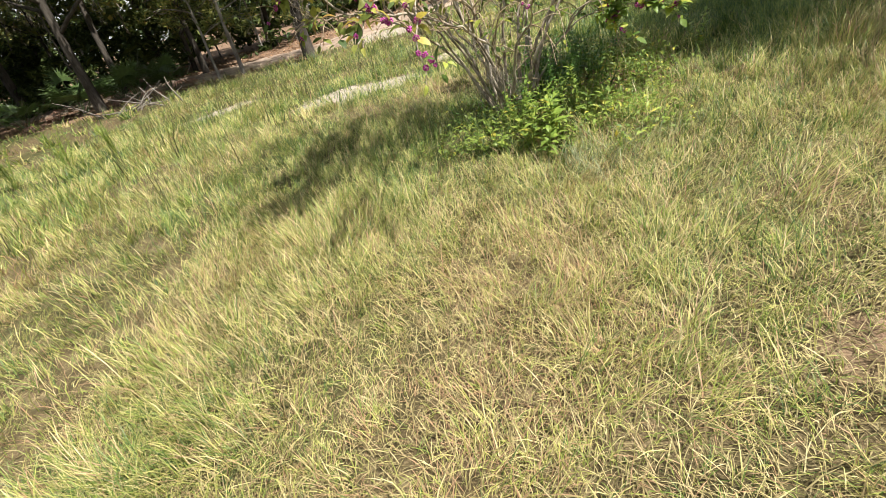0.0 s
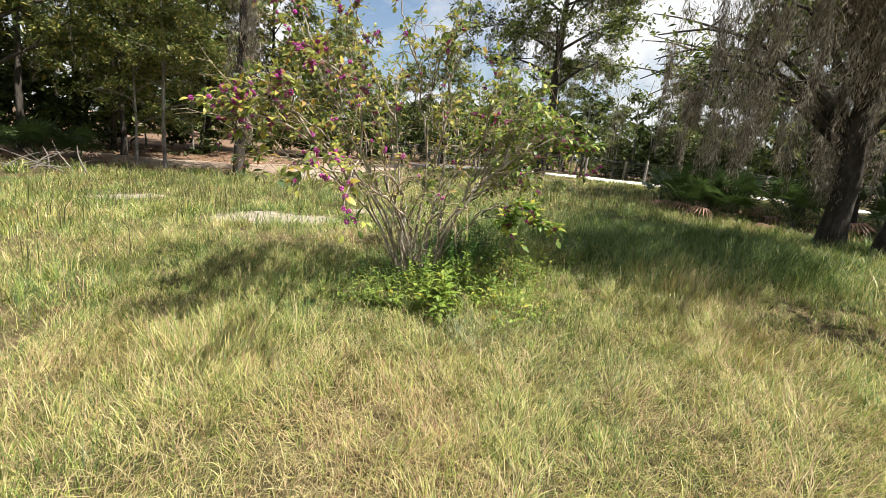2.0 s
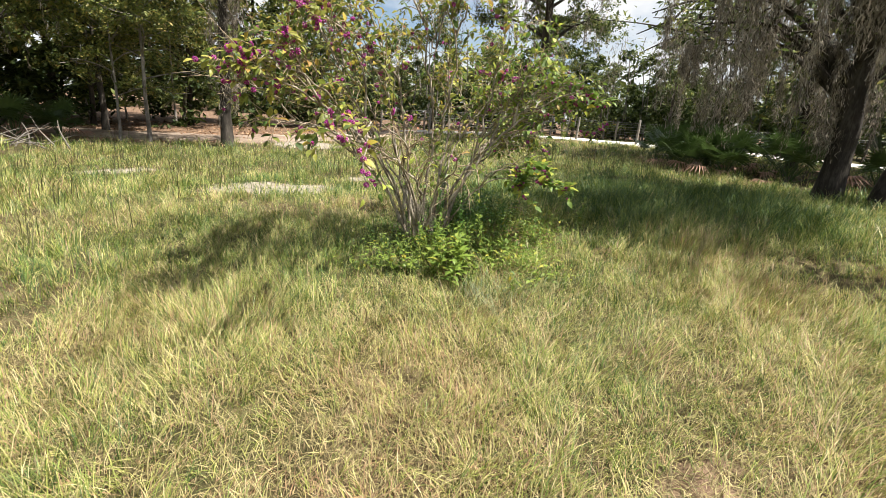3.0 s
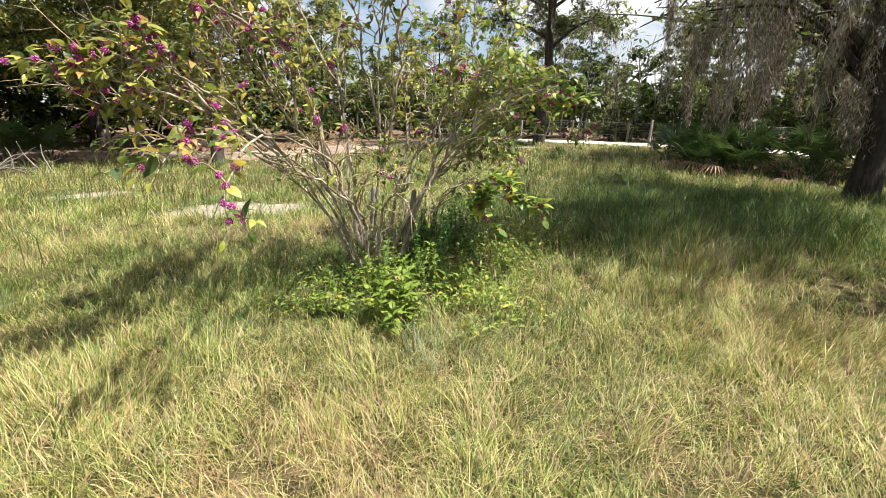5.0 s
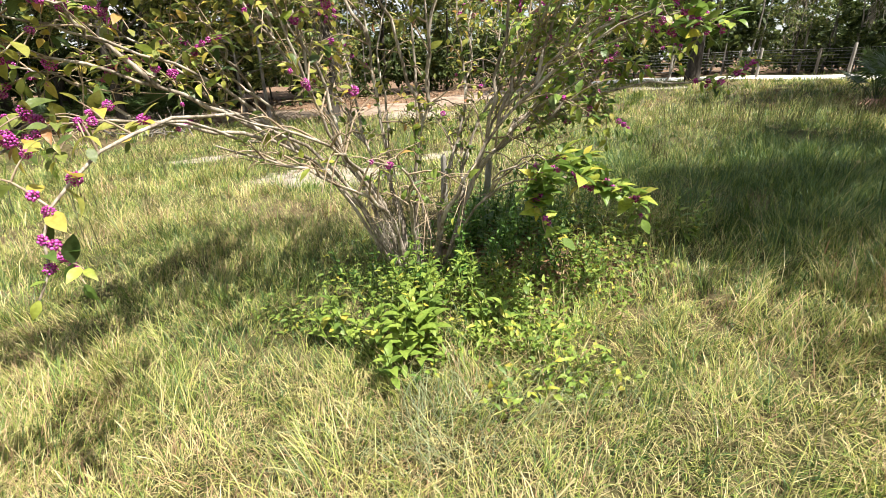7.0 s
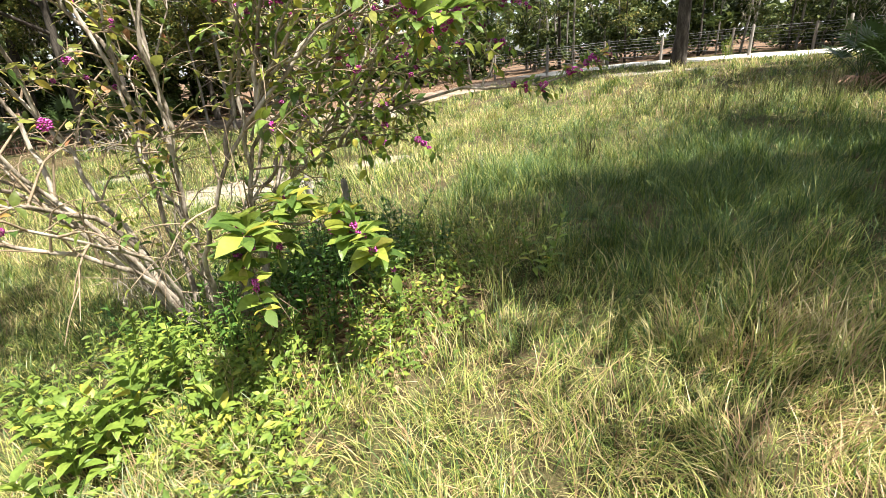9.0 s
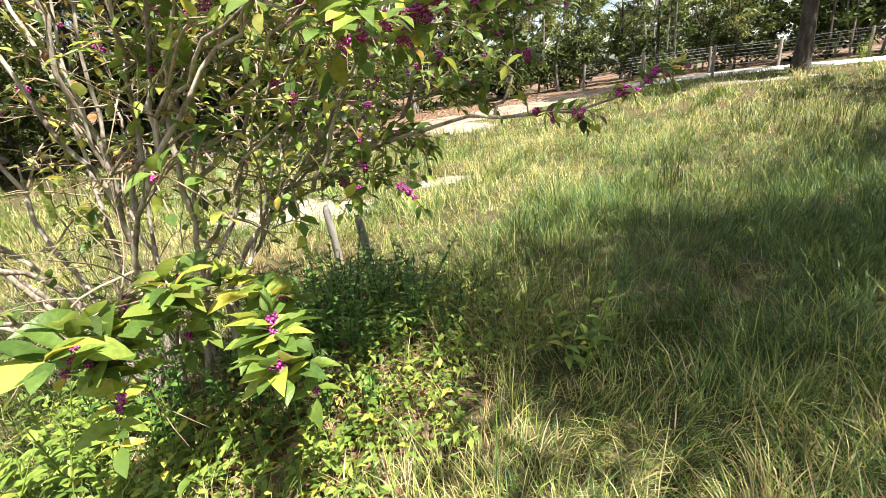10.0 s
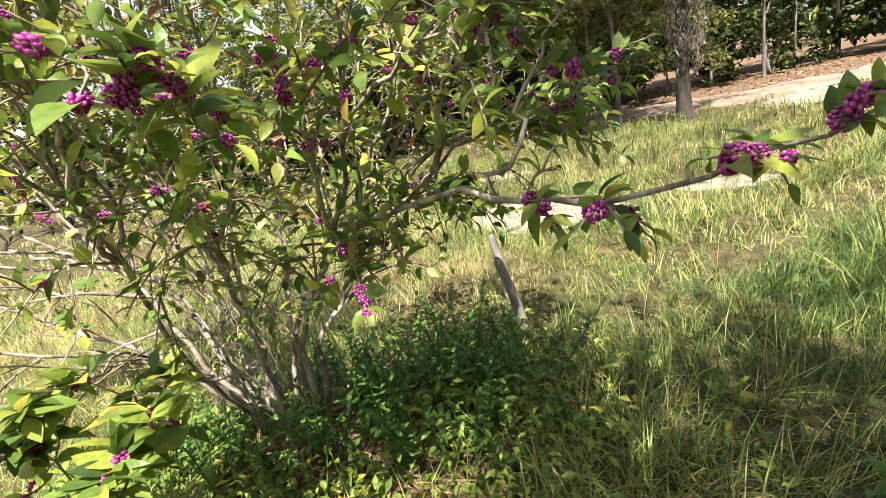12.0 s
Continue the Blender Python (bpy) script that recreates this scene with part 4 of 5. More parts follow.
# limbs on the berry-laden side
B.limb([(-0.1, 0.6, 0.0), (-0.42, 0.4, 0.75), (-0.62, 0.0, 1.1), (-0.55, -0.75, 1.2), (-0.54, -1.18, 1.06), (-0.57, -1.33, 0.82)], 0.018, 2, 0.3, 1.2, 0.095, 0.26, 0.62, 0.03)
B.limb([(-0.12, 0.64, 0.0), (-0.5, 0.4, 0.8), (-0.72, -0.2, 1.15), (-0.8, -0.9, 1.22), (-0.84, -1.3, 1.05)], 0.018, 3, 0.35, 1.1, 0.1, 0.28, 0.62)
B.limb(arch((-1.45, -0.85, 1.47)), 0.017, 5, 0.45, 0.3, 0.1, 0.34, 0.5)
B.limb(arch((-1.1, -0.75, 1.62)), 0.016, 5, 0.5, 0.6, 0.1, 0.34, 0.5)
B.limb(arch((-1.4, -0.6, 1.12)), 0.015, 3, 0.35, 0.2, 0.095, 0.3, 0.5)
B.limb(arch((-1.55, -0.6, 1.42)), 0.015, 3, 0.4, 0.5, 0.095, 0.3, 0.5)
B.limb(arch((-1.45, -0.2, 1.8)), 0.014, 6, 0.5, 0.6, 0.095, 0.32, 0.5)
for tip, be in (((-1.3, 0.2, 1.56), 0.2), ((-1.2, 0.3, 1.83), 0.3), ((-1.0, 0.5, 2.14), 0.4), ((-0.92, 0.85, 2.5), 0.25), ((-0.6, 0.1, 1.95), 0.3), ((-1.0, 0.0, 2.0), 0.5), ((-1.2, -0.25, 1.5), 0.35), ((-0.8, 0.35, 2.3), 0.2), ((-0.3, 0.3, 2.3), 0.15), ((0.15, 0.4, 2.3), 0.1), ((0.65, 0.5, 2.3), 0.1)):
    B.limb(arch(tip), 0.016, 9, 0.68, be, 0.088, 0.46, 0.35)
# tall whips
for tip, be in (((-1.39, 0.85, 2.83), 0.6), ((-1.15, 1.0, 3.0), 0.4), ((-0.45, 0.5, 2.8), 0.35), ((-0.12, 1.0, 2.7), 0.15), ((0.43, 1.0, 2.9), 0.1), ((0.26, 0.6, 2.5), 0.1)):
    B.limb(arch(tip), 0.013, 5, 0.6, be, 0.085, 0.36, 0.5)
for ctrl in ([(-0.7, 0.5, 1.5), (-1.0, 0.2, 1.9), (-1.15, 0.0, 2.1), (-1.2, -0.1, 2.0)], [(-0.6, 0.4, 1.6), (-0.85, 0.0, 1.95), (-0.95, -0.2, 1.95), (-1.0, -0.32, 1.8)],
             [(-0.9, 0.5, 1.7), (-1.2, 0.4, 2.2), (-1.35, 0.3, 2.4), (-1.45, 0.25, 2.35)], [(-0.8, 0.0, 1.3), (-1.15, -0.5, 1.6), (-1.3, -0.7, 1.6), (-1.38, -0.8, 1.5)]):
    B.limb(ctrl, 0.01, 1, 0.6, 1.3, 0.095, 0.25, 0.5)
# middle and far side
for tip in ((-0.3, 1.5, 2.1), (0.3, 1.7, 1.9), (-0.8, 1.4, 1.8), (0.75, 0.7, 2.2), (-1.0, 1.1, 1.5), (0.05, 0.9, 2.2), (0.6, 1.6, 1.6)):
    B.limb(arch(tip), 0.014, 8, 0.6, 0.09, 0.085, 0.46, 0.35)
# berry side towards the lane
for tip, be in (((1.1, 0.5, 2.02), 0.15), ((1.36, 0.32, 1.72), 0.3), ((1.6, 1.0, 1.8), 0.2), ((1.5, 1.3, 1.55), 0.25), ((0.9, 1.1, 1.3), 0.2), ((0.9, 0.3, 1.8), 0.2), ((1.2, 0.8, 1.75), 0.3), ((0.8, 0.5, 1.6), 0.25), ((1.17, 0.95, 1.06), 0.7), ((0.9, 1.5, 1.7), 0.25), ((0.9, 1.75, 1.5), 0.25), ((1.2, 1.6, 1.75), 0.25), ((0.7, 2.05, 1.6), 0.2), ((1.4, 1.65, 1.38), 0.3), ((0.4, 2.0, 1.85), 0.15), ((1.0, 2.1, 1.95), 0.2), ((1.6, 1.5, 1.7), 0.3), ((1.25, 1.9, 1.42), 0.3), ((1.05, 1.4, 1.2), 0.25), ((1.16, 0.65, 1.4), 0.5), ((1.43, 0.87, 1.6), 0.6)):
    B.limb(arch(tip), 0.014, 7, 0.62, be * 0.7, 0.088, 0.36, 0.46)
# berry strings that hang nearest the lane side
for ctrl in ([(0.75, 0.4, 1.35), (1.15, 0.3, 1.56), (1.4, 0.32, 1.58), (1.55, 0.35, 1.52)], [(0.85, 0.6, 1.4), (1.2, 0.52, 1.6), (1.44, 0.52, 1.57), (1.5, 0.6, 1.5)],
             [(0.95, 0.75, 1.45), (1.25, 0.7, 1.6), (1.5, 0.66, 1.55), (1.54, 0.7, 1.45)], [(0.5, 0.64, 1.1), (0.66, 0.58, 1.35), (0.64, 0.64, 1.6), (0.6, 0.66, 1.8)]):
    B.limb(ctrl, 0.009, 0, 0.75, 1.2, 0.115, 0.2, 0.5, flat=True)
# long branch reaching out over the grass, and its fork
B.limb([(0.74, 1.06, 1.1), (1.15, 1.12, 1.18), (1.53, 1.18, 1.23), (1.8, 1.21, 1.21), (1.96, 1.31, 1.25), (2.1, 1.54, 1.31), (2.2, 1.78, 1.37)], 0.013, 8, 0.75, 0.9, 0.072, 0.17, 0.4, wild=0.8)
B.limb([(1.55, 1.18, 1.23), (1.58, 1.24, 1.38), (1.6, 1.34, 1.57), (1.62, 1.42, 1.8)], 0.009, 5, 0.7, 1.1, 0.09, 0.22, 0.3, wild=0.7)
# low bright branch near the ground
B.limb([(0.1, 0.66, 0.0), (0.45, 0.5, 0.62), (0.8, 0.4, 0.8), (1.08, 0.29, 0.76), (1.29, 0.19, 0.62)], 0.012, 3, 0.95, 1.1, 0.14, 0.2, 0.5, wild=0.5, flat=True)
B.limb([(0.45, 0.5, 0.62), (0.6, 0.3, 0.84), (0.72, 0.1, 0.78), (0.88, -0.08, 0.6)], 0.009, 1, 0.95, 1.1, 0.14, 0.2, 0.4, wild=0.5, flat=True)
B.limb([(0.45, 0.5, 0.62), (0.65, 0.32, 0.9), (0.84, 0.19, 0.95), (0.96, 0.05, 0.9)], 0.009, 0, 0.95, 0.9, 0.135, 0.18, 0.4, wild=0.5, flat=True)
B.limb([(0.5, 0.46, 0.66), (0.7, 0.24, 0.86), (0.84, 0.02, 0.92), (0.94, -0.14, 0.88)], 0.009, 0, 0.95, 0.9, 0.135, 0.18, 0.4, wild=0.5, flat=True)
# leafy shoots up the middle
for tip in ((0.1, 0.5, 1.3), (0.35, 0.75, 1.25), (-0.25, 0.55, 1.3)):
    B.limb([base(), np.array(tip) * np.array([0.6, 1, 0.5]), tip], 0.008, 6, 0.8, 0.1, 0.07, 0.28, 0.35)
B.finish((0.5, 1.0))
tufts = Heap(4)
near_foot = np.concatenate([p[3:9] for p in B.paths[:14]])
moss_strands(tufts, near_foot[rng.integers(0, len(near_foot), 16)] + rng.normal(size=(16, 3)) * 0.015, 60, 0.01, 0.04, 0.0022)
part("grey_lichen", tufts.mesh("grey_lichen", M_MOSS), bush_ob, "pale grey lichen and moss on the lower stems", kind="stuff")


# ---- weeds round the bush ----
WLEAF = leaf_template(5, 0.5, 0.26, 0.14)


def weed(x, y, height, stems, leaf, mat, label, size=1.0):
    ob = thing("leafy_weed", label, "weed", root(x, y), group="weeds round the bush")
    lf = Heap(4)
    pos, D, sz = [], [], []
    for k in range(stems):
        a = rng.uniform(0, 2 * np.pi)
        r = rng.uniform(0, 0.11) * stems ** 0.4
        hh = height * rng.uniform(0.55, 1.1)
        b = np.array([r * math.cos(a), r * math.sin(a), -0.03])
        e = b + np.array([rng.normal() * 0.25 * hh, rng.normal() * 0.25 * hh, hh])
        P = smooth_path([b, (b + e) / 2 + rng.normal(size=3) * 0.01, e], 6)
        V, F = tube(P, np.linspace(0.005, 0.0018, 6), 5)
        part("stem", mesh_from("stem", V, F, mat, True), ob)
        for q in range(int(hh / 0.055)):
            f = 0.25 + 0.75 * q / max(1, hh / 0.055)
            p = np.array([np.interp(f * 5, range(6), P[:, c]) for c in range(3)])
            for sg in (0, math.pi):
                az = q * 1.57 + sg + a + rng.normal() * 0.45
                pos.append(p)
                D.append((math.cos(az), math.sin(az), 0.2 + 0.6 * f + rng.normal() * 0.25))
                sz.append(leaf * rng.uniform(0.7, 1.15) * (1.1 - 0.5 * f))
    lf.add(*scatter(*WLEAF, np.array(pos), frames(np.array(D), np.tile((0.0, 0.0, 1.0), (len(D), 1))), np.array(sz)))
    part("foliage", lf.mesh("foliage", mat, True), ob, kind="stuff")


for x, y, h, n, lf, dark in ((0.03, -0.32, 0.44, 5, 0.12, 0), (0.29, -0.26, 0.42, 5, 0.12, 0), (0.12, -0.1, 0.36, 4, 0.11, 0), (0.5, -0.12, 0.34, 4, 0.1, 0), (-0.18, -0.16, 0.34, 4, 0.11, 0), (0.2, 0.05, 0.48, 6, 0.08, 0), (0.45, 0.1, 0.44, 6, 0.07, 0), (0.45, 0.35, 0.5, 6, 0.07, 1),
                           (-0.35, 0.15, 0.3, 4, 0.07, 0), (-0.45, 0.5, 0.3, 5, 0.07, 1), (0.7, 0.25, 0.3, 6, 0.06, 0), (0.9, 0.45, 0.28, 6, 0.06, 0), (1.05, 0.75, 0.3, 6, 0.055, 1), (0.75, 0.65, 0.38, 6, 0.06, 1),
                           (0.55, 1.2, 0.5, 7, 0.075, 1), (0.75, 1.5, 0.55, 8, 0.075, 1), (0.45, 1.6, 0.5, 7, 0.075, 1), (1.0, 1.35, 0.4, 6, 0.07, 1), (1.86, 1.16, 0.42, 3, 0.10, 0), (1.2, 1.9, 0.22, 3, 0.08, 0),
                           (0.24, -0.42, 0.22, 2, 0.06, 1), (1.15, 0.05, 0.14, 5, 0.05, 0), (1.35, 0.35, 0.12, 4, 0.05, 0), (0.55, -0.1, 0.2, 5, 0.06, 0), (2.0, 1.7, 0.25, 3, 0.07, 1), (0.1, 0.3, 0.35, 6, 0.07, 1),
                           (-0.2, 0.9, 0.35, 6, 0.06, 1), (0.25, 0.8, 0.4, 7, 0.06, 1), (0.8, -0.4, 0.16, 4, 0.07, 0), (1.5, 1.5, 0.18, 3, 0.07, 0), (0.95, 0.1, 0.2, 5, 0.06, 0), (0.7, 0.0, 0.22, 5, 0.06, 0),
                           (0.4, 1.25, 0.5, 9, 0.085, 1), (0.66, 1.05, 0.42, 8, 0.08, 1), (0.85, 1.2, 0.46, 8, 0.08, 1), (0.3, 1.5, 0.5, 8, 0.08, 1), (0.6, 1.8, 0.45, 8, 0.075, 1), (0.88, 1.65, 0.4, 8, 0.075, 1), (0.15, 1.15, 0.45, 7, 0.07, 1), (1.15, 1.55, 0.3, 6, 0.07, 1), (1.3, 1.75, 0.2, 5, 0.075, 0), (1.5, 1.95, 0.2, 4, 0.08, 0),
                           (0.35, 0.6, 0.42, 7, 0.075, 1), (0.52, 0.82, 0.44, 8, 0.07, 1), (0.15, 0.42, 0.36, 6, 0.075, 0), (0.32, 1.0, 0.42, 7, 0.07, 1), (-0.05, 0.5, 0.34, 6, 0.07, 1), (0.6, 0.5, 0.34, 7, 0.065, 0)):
    weed(x, y, h, n, lf, M_WEED_SHADED if dark else M_WEED, "leafy weed, the bush's shade put into its dark green" if dark else "bright green leafy weed under the bush")

def build_cover():
    """Low small-leaved creeping growth round the foot of the bush."""
    n = 5500
    c = np.array([(0.9, 0.3), (0.6, 0.0), (1.2, 0.7), (0.3, 0.1), (0.6, 1.3), (1.0, 1.6), (-0.3, 0.3), (0.2, 1.8), (0.7, -0.2), (1.3, 1.2)])
    clump = c[rng.integers(0, len(c), 160)] + rng.normal(size=(160, 2)) * 0.28
    xy = clump[rng.integers(0, 160, n)] + rng.normal(size=(n, 2)) * 0.07
    z = lift(xy[:, 0], xy[:, 1]) + 0.02 + np.abs(rng.normal(size=n)) * 0.085
    D = unit(n) * np.array([1, 1, 0.3]) + np.array([0, 0, 0.25])
    V, F = scatter(*leaf_template(3, 0.5, 0.1, 0.2), np.column_stack([xy, z]), frames(D, unit(n) * 0.5 + np.array([0, 0, 1.0])), 0.042 * rng.uniform(0.6, 1.35, n))
    thing("ground_cover", "low bright green creeping weeds under the bush", "weeds", kind="stuff", me=mesh_from("ground_cover", V, F, M_WEED, True))


build_cover()

for x, y, lx, ly in ((0.32, 2.12, 0.04, -0.16), (-0.12, 2.35, 0.02, -0.1)):
    V, F = tube([(0, 0, -0.15), (lx * 0.5, ly * 0.5, 0.25), (lx, ly, 0.5), (lx * 1.05, ly * 1.05, 0.53)], [0.034, 0.031, 0.027, 0.012], 8)
    thing("stake", "weathered grey wooden stake in the grass", "stake", root(x, y), me=mesh_from("stake", V, F, M_POST, True))


# ---- meadow grass ----
def dry_shade_tone(x, y):
    """0 green, 1 straw; drifting patches, the oak's shade set as darker green."""
    d = 0.54 + 0.16 * np.sin(x * 1.1 + 0.7 * y + 1.0) * np.sin(0.8 * y - 0.5 * x) + 0.12 * np.sin(2.7 * x - 1.3 * y)
    d += 0.07 * np.clip(spot(x, y, 0.6, -2.3, 3.6, 1.9), 0, 1) + 0.05 * np.clip((y - 5) / 3, 0, 1)
    # greener grass, and the oak's shade put into its blade colour
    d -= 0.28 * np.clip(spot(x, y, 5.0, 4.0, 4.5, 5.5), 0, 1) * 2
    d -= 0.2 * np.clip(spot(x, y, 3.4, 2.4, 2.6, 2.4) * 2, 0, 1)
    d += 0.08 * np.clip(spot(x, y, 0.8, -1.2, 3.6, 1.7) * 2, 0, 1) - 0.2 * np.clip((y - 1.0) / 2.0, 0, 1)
    # darker green in an oval round the bush
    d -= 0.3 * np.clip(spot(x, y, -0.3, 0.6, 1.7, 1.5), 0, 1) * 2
    return d


def blades(xy, length, width, lean, az=None, steps=2):
    """Bent tapering grass blades of a few segments each."""
    n = len(xy)
    x, y = xy[:, 0], xy[:, 1]
    a = rng.uniform(0, 2 * np.pi, n) if az is None else az
    d = np.stack([np.cos(a), np.sin(a)], 1)
    th = lean * rng.uniform(0.15, 1.0, n)
    bend = rng.uniform(0.25, 1.0, n) * 1.6 / steps
    b = a + np.pi / 2 + rng.uniform(-0.7, 0.7, n)
    s = np.stack([np.cos(b), np.sin(b), np.zeros(n)], 1) * (width / 2)[:, None]
    p = np.stack([x, y, lift(x, y) - 0.01], 1)
    rows = []
    for k in range(steps):
        w = 1 - 0.45 * (k / steps) ** 1.5
        rows += [p - s * w, p + s * w]
        seg = length / steps
        p = p + np.concatenate([d * (np.sin(th) * seg)[:, None], (np.cos(th) * seg)[:, None]], 1)
        p[:, 2] = np.maximum(p[:, 2], lift(p[:, 0], p[:, 1]) + 0.012)
        th = th + bend
    rows.append(p)
    m = 2 * steps + 1
    V = np.stack(rows, 1).reshape(-1, 3)
    q = []
    for k in range(steps - 1):
        o = 2 * k
        q += [(o, o + 1, o + 3), (o, o + 3, o + 2)]
    q.append((2 * steps - 2, 2 * steps - 1, 2 * steps))
    F = (np.array(q)[None] + (np.arange(n) * m)[:, None, None]).reshape(-1, 3)
    return V, F


def swirl(x, y):
    """The way the grass lies: combed by wind into eddies about half a metre wide."""
    return 2.2 * np.sin(3.7 * x + 1.3 * np.sin(2.9 * y)) + 2.0 * np.sin(4.3 * y + 1.1 * np.sin(3.3 * x) + 1.0) + 1.2 * np.sin(8.7 * x - 7.9 * y)


def strew(n, x0, x1, y0, y1):
    return np.stack([rng.uniform(x0, x1, n), rng.uniform(y0, y1, n)], 1)


def build_grass():
    zones = ((60000, -2.7, 3.0, -4.2, -0.3, 0.11, 0.0036), (26000, -6.6, -2.4, -4.6, 2.4, 0.24, 0.005), (10000, 2.4, 4.8, -2.0, 0.6, 0.24, 0.0045), (130000, -2.6, 3.4, -4.4, 1.6, 0.21, 0.0034), (120000, -4.5, 4.8, -4.6, 3.4, 0.23, 0.0042), (55000, 0.9, 6.5, 0.3, 5.2, 0.34, 0.0045), (130000, -9, 9, 3.0, 11, 0.29, 0.008), (36000, -9, -4.4, -5, 3.2, 0.30, 0.009), (30000, 4.7, 10, -5, 3.2, 0.30, 0.009),
             (70000, -17, 16, 10.5, 24, 0.34, 0.016), (24000, 9, 24, -6, 18, 0.34, 0.022), (16000, -24, -8.5, -8, 13, 0.34, 0.022), (14000, -12, 14, -9, -4.5, 0.28, 0.016), (9000, -16, 18, -18, -8.8, 0.32, 0.03))
    VV, FF, DD, off = [], [], [], 0
    for n, x0, x1, y0, y1, L, W in zones:
        xy = strew(n, x0, x1, y0, y1)
        # tufts: pull part of the blades together
        c = strew(n // 45, x0, x1, y0, y1)
        pick = rng.uniform(size=n) < 0.75
        own = rng.integers(0, len(c), n)
        caz, cdry, clen = swirl(c[:, 0], c[:, 1]) + rng.normal(size=len(c)) * 0.7, rng.normal(size=len(c)) * 0.2, rng.uniform(0.5, 1.3, len(c))
        xy[pick] = c[own[pick]] + rng.normal(size=(pick.sum(), 2)) * (0.04 if W < 0.007 else 0.08)
        az = np.where(pick, caz[own] + rng.normal(size=n) * 1.0, swirl(xy[:, 0], xy[:, 1]) + rng.normal(size=n) * 1.2)
        tone, tall = np.where(pick, cdry[own], 0), np.where(pick, clen[own], 0.8)
        x, y = xy[:, 0], xy[:, 1]
        bare = np.maximum(sand_mask(x, y) * 0.9, litter_mask(x, y) * 1.15)
        bare = np.maximum(bare, np.clip(2.6 - road_gap(x, y), 0, 1) * 1.2 if y1 > 12 else 0)
        dry = dry_shade_tone(x, y)
        keep = rng.uniform(size=n) > bare
        # thin, trampled places
        thin = 0.5 + 0.5 * np.sin(x * 2.3 + 1.2 * y) * np.sin(1.9 * y - 0.8 * x + 2)
        keep &= rng.uniform(size=n) < (0.65 + 0.4 * thin) * (1 - 0.3 * np.clip(1.6 * spot(x, y, 0.5, -2.3, 3.6, 1.9), 0, 1))
        xy, dry, thin, az, tone, tall = xy[keep], dry[keep], thin[keep], az[keep], tone[keep], tall[keep]
        n = len(xy)
        length = L * rng.uniform(0.3, 1.2, n) * (0.65 + 0.45 * thin) * tall
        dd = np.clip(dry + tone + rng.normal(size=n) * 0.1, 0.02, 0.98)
        lean = np.where(rng.uniform(size=n) < 0.55, 1.45, 0.7)
        steps = 3 if W < 0.0035 else 2
        V, F = blades(xy, length, W * rng.uniform(0.5, 1.3, n), lean, az, steps)
        VV.append(V)
        FF.append(F + off)
        DD.append(np.repeat(dd, 2 * steps + 1))
        off += len(V)
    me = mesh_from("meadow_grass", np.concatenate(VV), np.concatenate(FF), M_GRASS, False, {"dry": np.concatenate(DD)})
    thing("meadow_grass", "long sunlit meadow grass, green turning to straw", "grass", kind="stuff", me=me)
    # dead straw lying flat on the soil
    xy = np.concatenate([strew(24000, -4.5, 4.8, -4.6, 3.2), strew(34000, -2.7, 3.0, -4.2, -0.3)])
    xy = xy[rng.uniform(size=len(xy)) > np.maximum(0.8 * sand_mask(xy[:, 0], xy[:, 1]), 0.8 * (spot(xy[:, 0], xy[:, 1], 3.6, 2.2, 2.6, 2.6) > 0))]
    n = len(xy)
    V, F = blades(xy, rng.uniform(0.05, 0.2, n), rng.uniform(0.0022, 0.0055, n), np.full(n, 1.75))
    thing("dead_straw", "matted dead straw lying between the grass", "straw", kind="stuff", me=mesh_from("dead_straw", V, F, M_STRAW))
    # dark upright seed stems standing over the grass
    c = np.concatenate([strew(150, -9, -1, 5.5, 10.5), strew(130, 3.6, 10, 7.4, 11), strew(7, 1.9, 3.2, 4, 5.4), strew(5, 2.35, 2.55, 4.85, 5.05), strew(40, -7, -3, 0, 6)])
    xy = np.repeat(c, 7, axis=0) + rng.normal(size=(len(c) * 7, 2)) * 0.06
    n = len(xy)
    V, F = blades(xy, rng.uniform(0.3, 0.66, n), rng.uniform(0.005, 0.011, n), np.full(n, 0.25))
    thing("seed_stems", "dark upright seed stems standing in the meadow", "seed stems", kind="stuff", me=mesh_from("seed_stems", V, F, M_SEED))
    # fallen leaves under the bush and along the woods
    xy = np.concatenate([np.stack([0.7 + rng.normal(size=900) * 0.5, 0.8 + rng.normal(size=900) * 0.5], 1), strew(5500, -22, 2, 12.5, 24)])
    xy = xy[litter_mask(xy[:, 0], xy[:, 1]) > rng.uniform(0.1, 0.7, len(xy))]
    n = len(xy)
    pos = np.stack([xy[:, 0], xy[:, 1], lift(xy[:, 0], xy[:, 1]) + 0.015], 1)
    D = unit(n) * np.array([1, 1, 0.2])
    V, F = scatter(*leaf_template(3, 0.5, 0.1, 0.2), pos, frames(D, unit(n) * 0.5 + np.array([0, 0, 1.0])), np.where(np.arange(n) < 700, 0.06, 0.14) * rng.uniform(0.7, 1.3, n))
    thing("fallen_leaves", "brown fallen leaves on the soil", "fallen leaves", kind="stuff", me=mesh_from("fallen_leaves", V, F, M_LITTER))


build_grass()


# ---- fallen branches at the woods' edge ----
pile = thing("fallen_branch", "bare grey fallen branch lying in the grass", "branch", root(-10.0, 9.9))
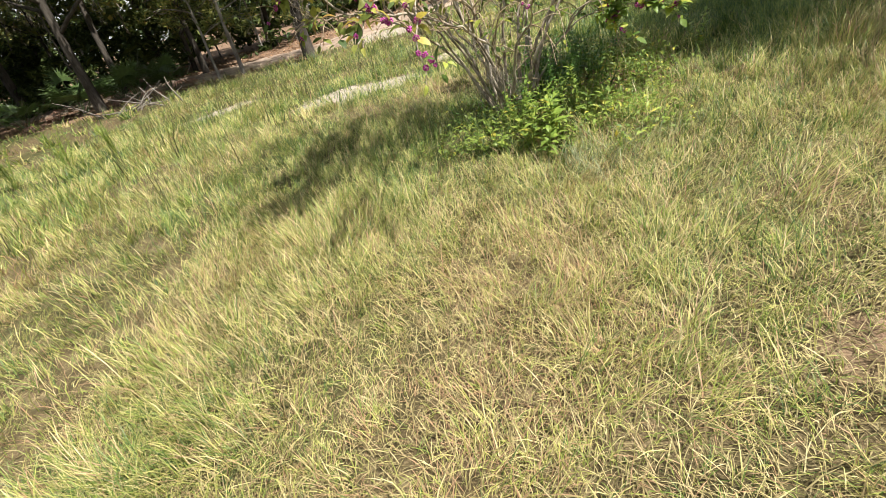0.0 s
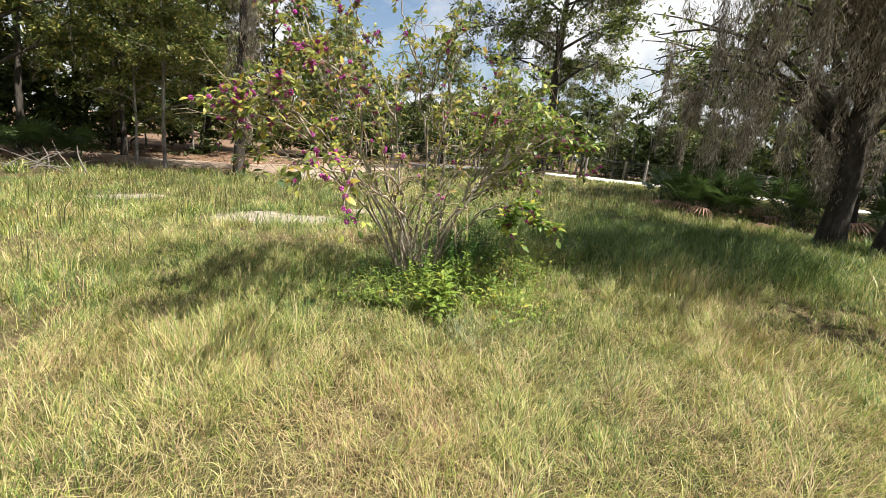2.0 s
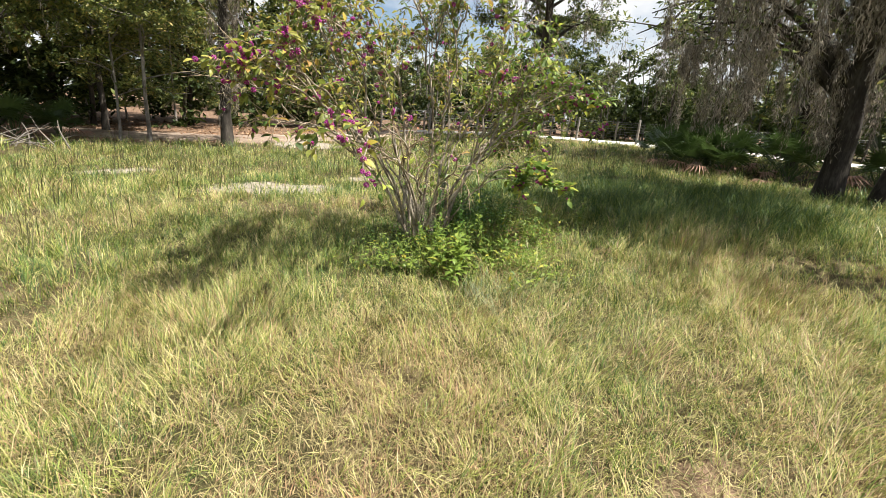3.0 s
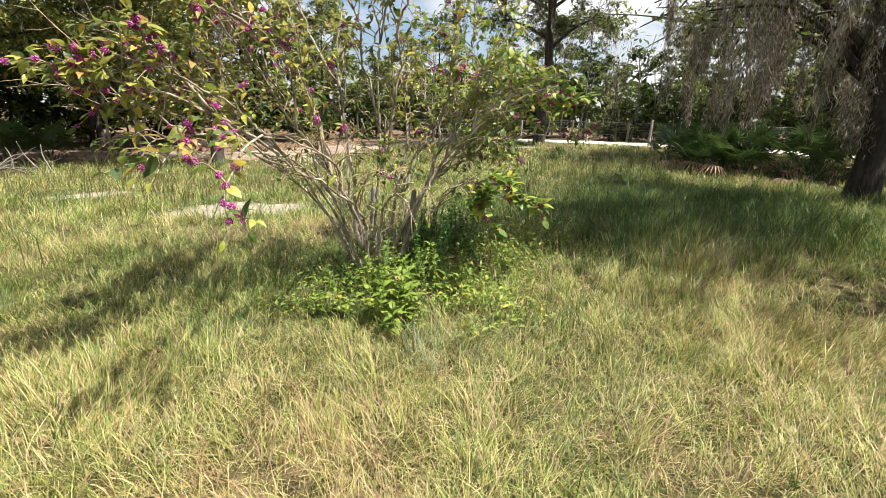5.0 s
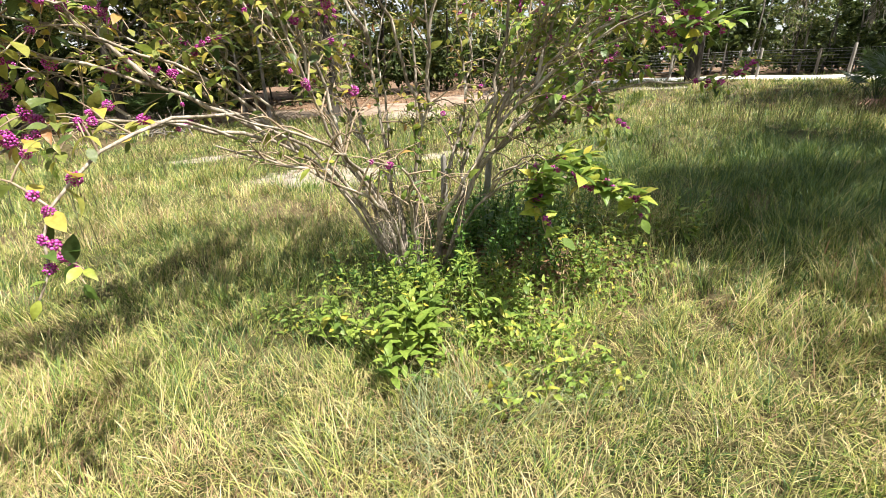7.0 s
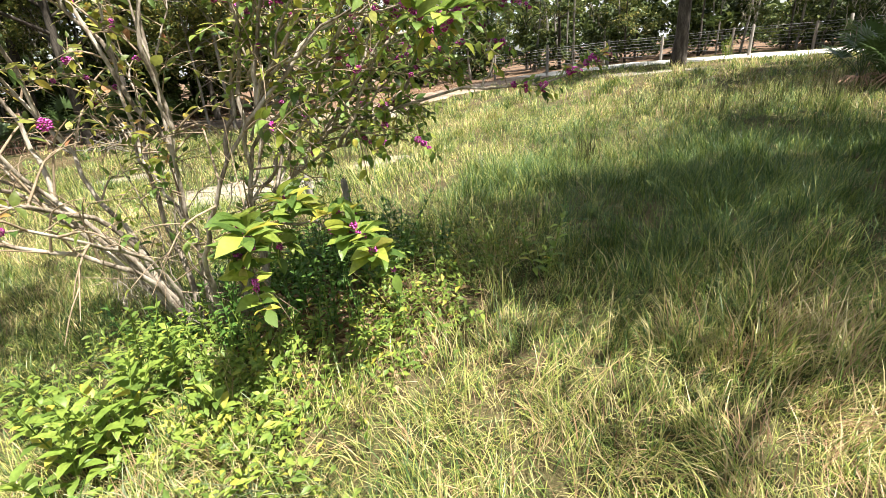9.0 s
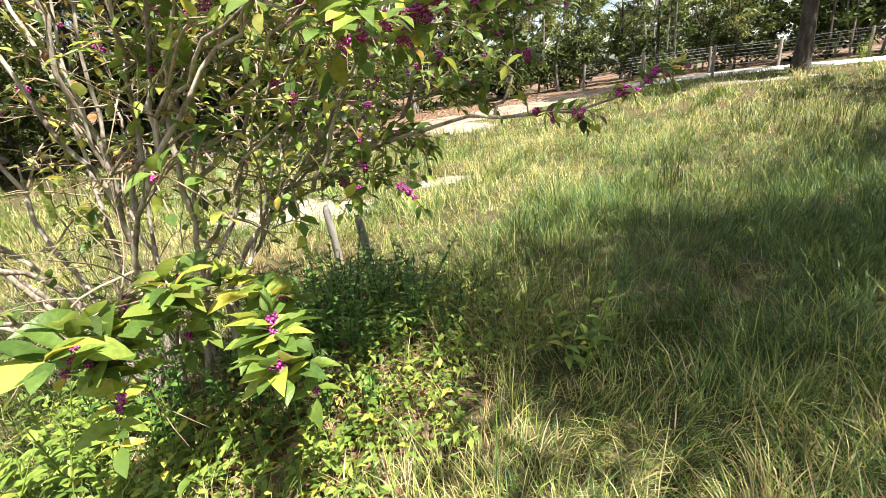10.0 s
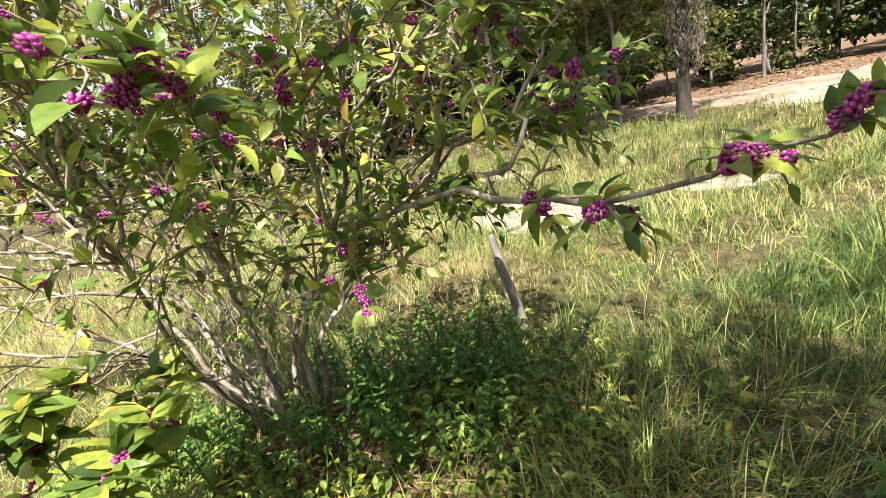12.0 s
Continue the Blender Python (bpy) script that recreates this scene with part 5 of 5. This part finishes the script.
for k in range(16):
    a = rng.uniform(0, 2 * np.pi)
    L = rng.uniform(0.5, 1.4)
    b = np.array([rng.normal() * 0.5, rng.normal() * 0.4, 0.05])
    e = b + np.array([math.cos(a) * L, math.sin(a) * L * 0.7, rng.uniform(0.1, 0.7)])
    V, F = tube(smooth_path([b, (b + e) / 2 + rng.normal(size=3) * 0.08, e], 6), np.linspace(0.025, 0.008, 6), 5)
    part("branch", mesh_from("branch", V, F, M_STAKE, True), pile)


# ---- single tufts and small plants in the meadow ----
def tuft(x, y, n, length, spread, dry, label, lean=0.9, width=0.0042, mat=M_GRASS):
    xy = np.array([[x, y]]) + rng.normal(size=(n, 2)) * spread
    az = rng.uniform(0, 6.28) + rng.normal(size=n) * 0.75
    V, F = blades(xy, length * rng.uniform(0.5, 1.1, n), width * rng.uniform(0.6, 1.2, n), np.full(n, lean), az, 4)
    o = np.array(root(x, y))
    me = mesh_from("grass_tuft", V - o, F, mat, False, {"dry": np.full(len(V), dry)})
    thing("grass_tuft", label, "grass tuft", tuple(o), group="grass tufts", kind="stuff", me=me)


for x, y, n, L, dry in ((-1.22, -1.55, 150, 0.46, 0.45), (-1.5, -1.2, 90, 0.4, 0.5), (-1.1, -0.45, 60, 0.34, 0.45), (0.85, -0.35, 90, 0.26, 0.45), (-0.85, -0.7, 80, 0.4, 0.3), (2.5, -0.6, 130, 0.4, 0.6),
                        (0.0, -1.0, 90, 0.36, 0.34), (-0.6, -1.35, 80, 0.32, 0.4), (-2.4, -1.9, 140, 0.45, 0.52), (1.5, 1.7, 110, 0.4, 0.3), (2.9, 1.4, 120, 0.4, 0.35), (2.3, 2.6, 120, 0.4, 0.25), (1.2, -1.6, 100, 0.4, 0.62),
                        (-3.0, 0.6, 120, 0.42, 0.45), (3.4, 0.2, 140, 0.42, 0.45), (1.9, 0.2, 110, 0.34, 0.55), (0.3, -2.6, 90, 0.34, 0.6), (-1.9, 0.2, 100, 0.4, 0.4)):
    tuft(x, y, int(n * 0.5), L * 0.9, 0.07, dry + 0.14, "loose tuft of long leaning grass blades")


for x, y in ((0.5, -0.55), (0.72, -0.5), (0.32, -0.62), (0.95, -0.42), (0.62, -0.72), (0.1, -0.72), (-0.15, -0.95), (1.15, -0.5), (0.4, -0.85)):
    tuft(x, y, 80, 0.22, 0.1, 0.4, "low grey-green tuft of fine grass", 1.1, 0.004, M_BLUEGRASS)


def dogfennel(x, y, height):
    """A slim plant with feathery, thread-like leaves."""
    ob = thing("dogfennel", "feathery green dogfennel standing over the grass", "weed", root(x, y), group="dogfennels")
    pos, D, sz = [], [], []
    for k in range(5):
        e = np.array([rng.normal() * 0.12, rng.normal() * 0.12, height * rng.uniform(0.6, 1.0)])
        P = smooth_path([(0, 0, -0.03), e * 0.5 + rng.normal(size=3) * 0.02, e], 8)
        V, F = tube(P, np.linspace(0.006, 0.002, 8), 5)
        part("stem", mesh_from("stem", V, F, M_WEED, True), ob)
        for q in range(150):
            f = rng.uniform(0.25, 1.0)
            a = rng.uniform(0, 6.28)
            pos.append([np.interp(f * 7, range(8), P[:, i]) for i in range(3)])
            D.append((math.cos(a), math.sin(a), 0.7))
            sz.append(0.1 * (1.15 - f * 0.6))
    V, F = scatter(np.array([(-0.03, 0, 0), (0.03, 0, 0), (0.012, 1, -0.1), (-0.012, 1, -0.1)]), np.array([(0, 1, 2, 3)]), np.array(pos), frames(np.array(D), np.tile((0.0, 0.0, 1.0), (len(D), 1))), np.array(sz))
    part("foliage", mesh_from("foliage", V, F, M_WEED), ob, kind="stuff")


for x, y, h in ((-6.9, 3.3, 0.85), (-6.5, 3.9, 0.7), (-7.6, 2.9, 0.9), (9.2, 20.6, 1.1), (8.9, 20.2, 0.9)):
    dogfennel(x, y, h)

# seed stalk bent over the grass
V, F = tube(smooth_path([(0.35, -1.1, float(lift(0.35, -1.1)) + 0.1), (0.6, -1.13, 0.02), (0.77, -1.12, 0.02), (0.9, -1.02, 0.1)], 10), np.linspace(0.0025, 0.004, 10), 5)
thing("dry_stalk", "long dry straw-coloured stalk lying on the grass", "stalk", me=mesh_from("dry_stalk", V, F, M_STRAW, True))
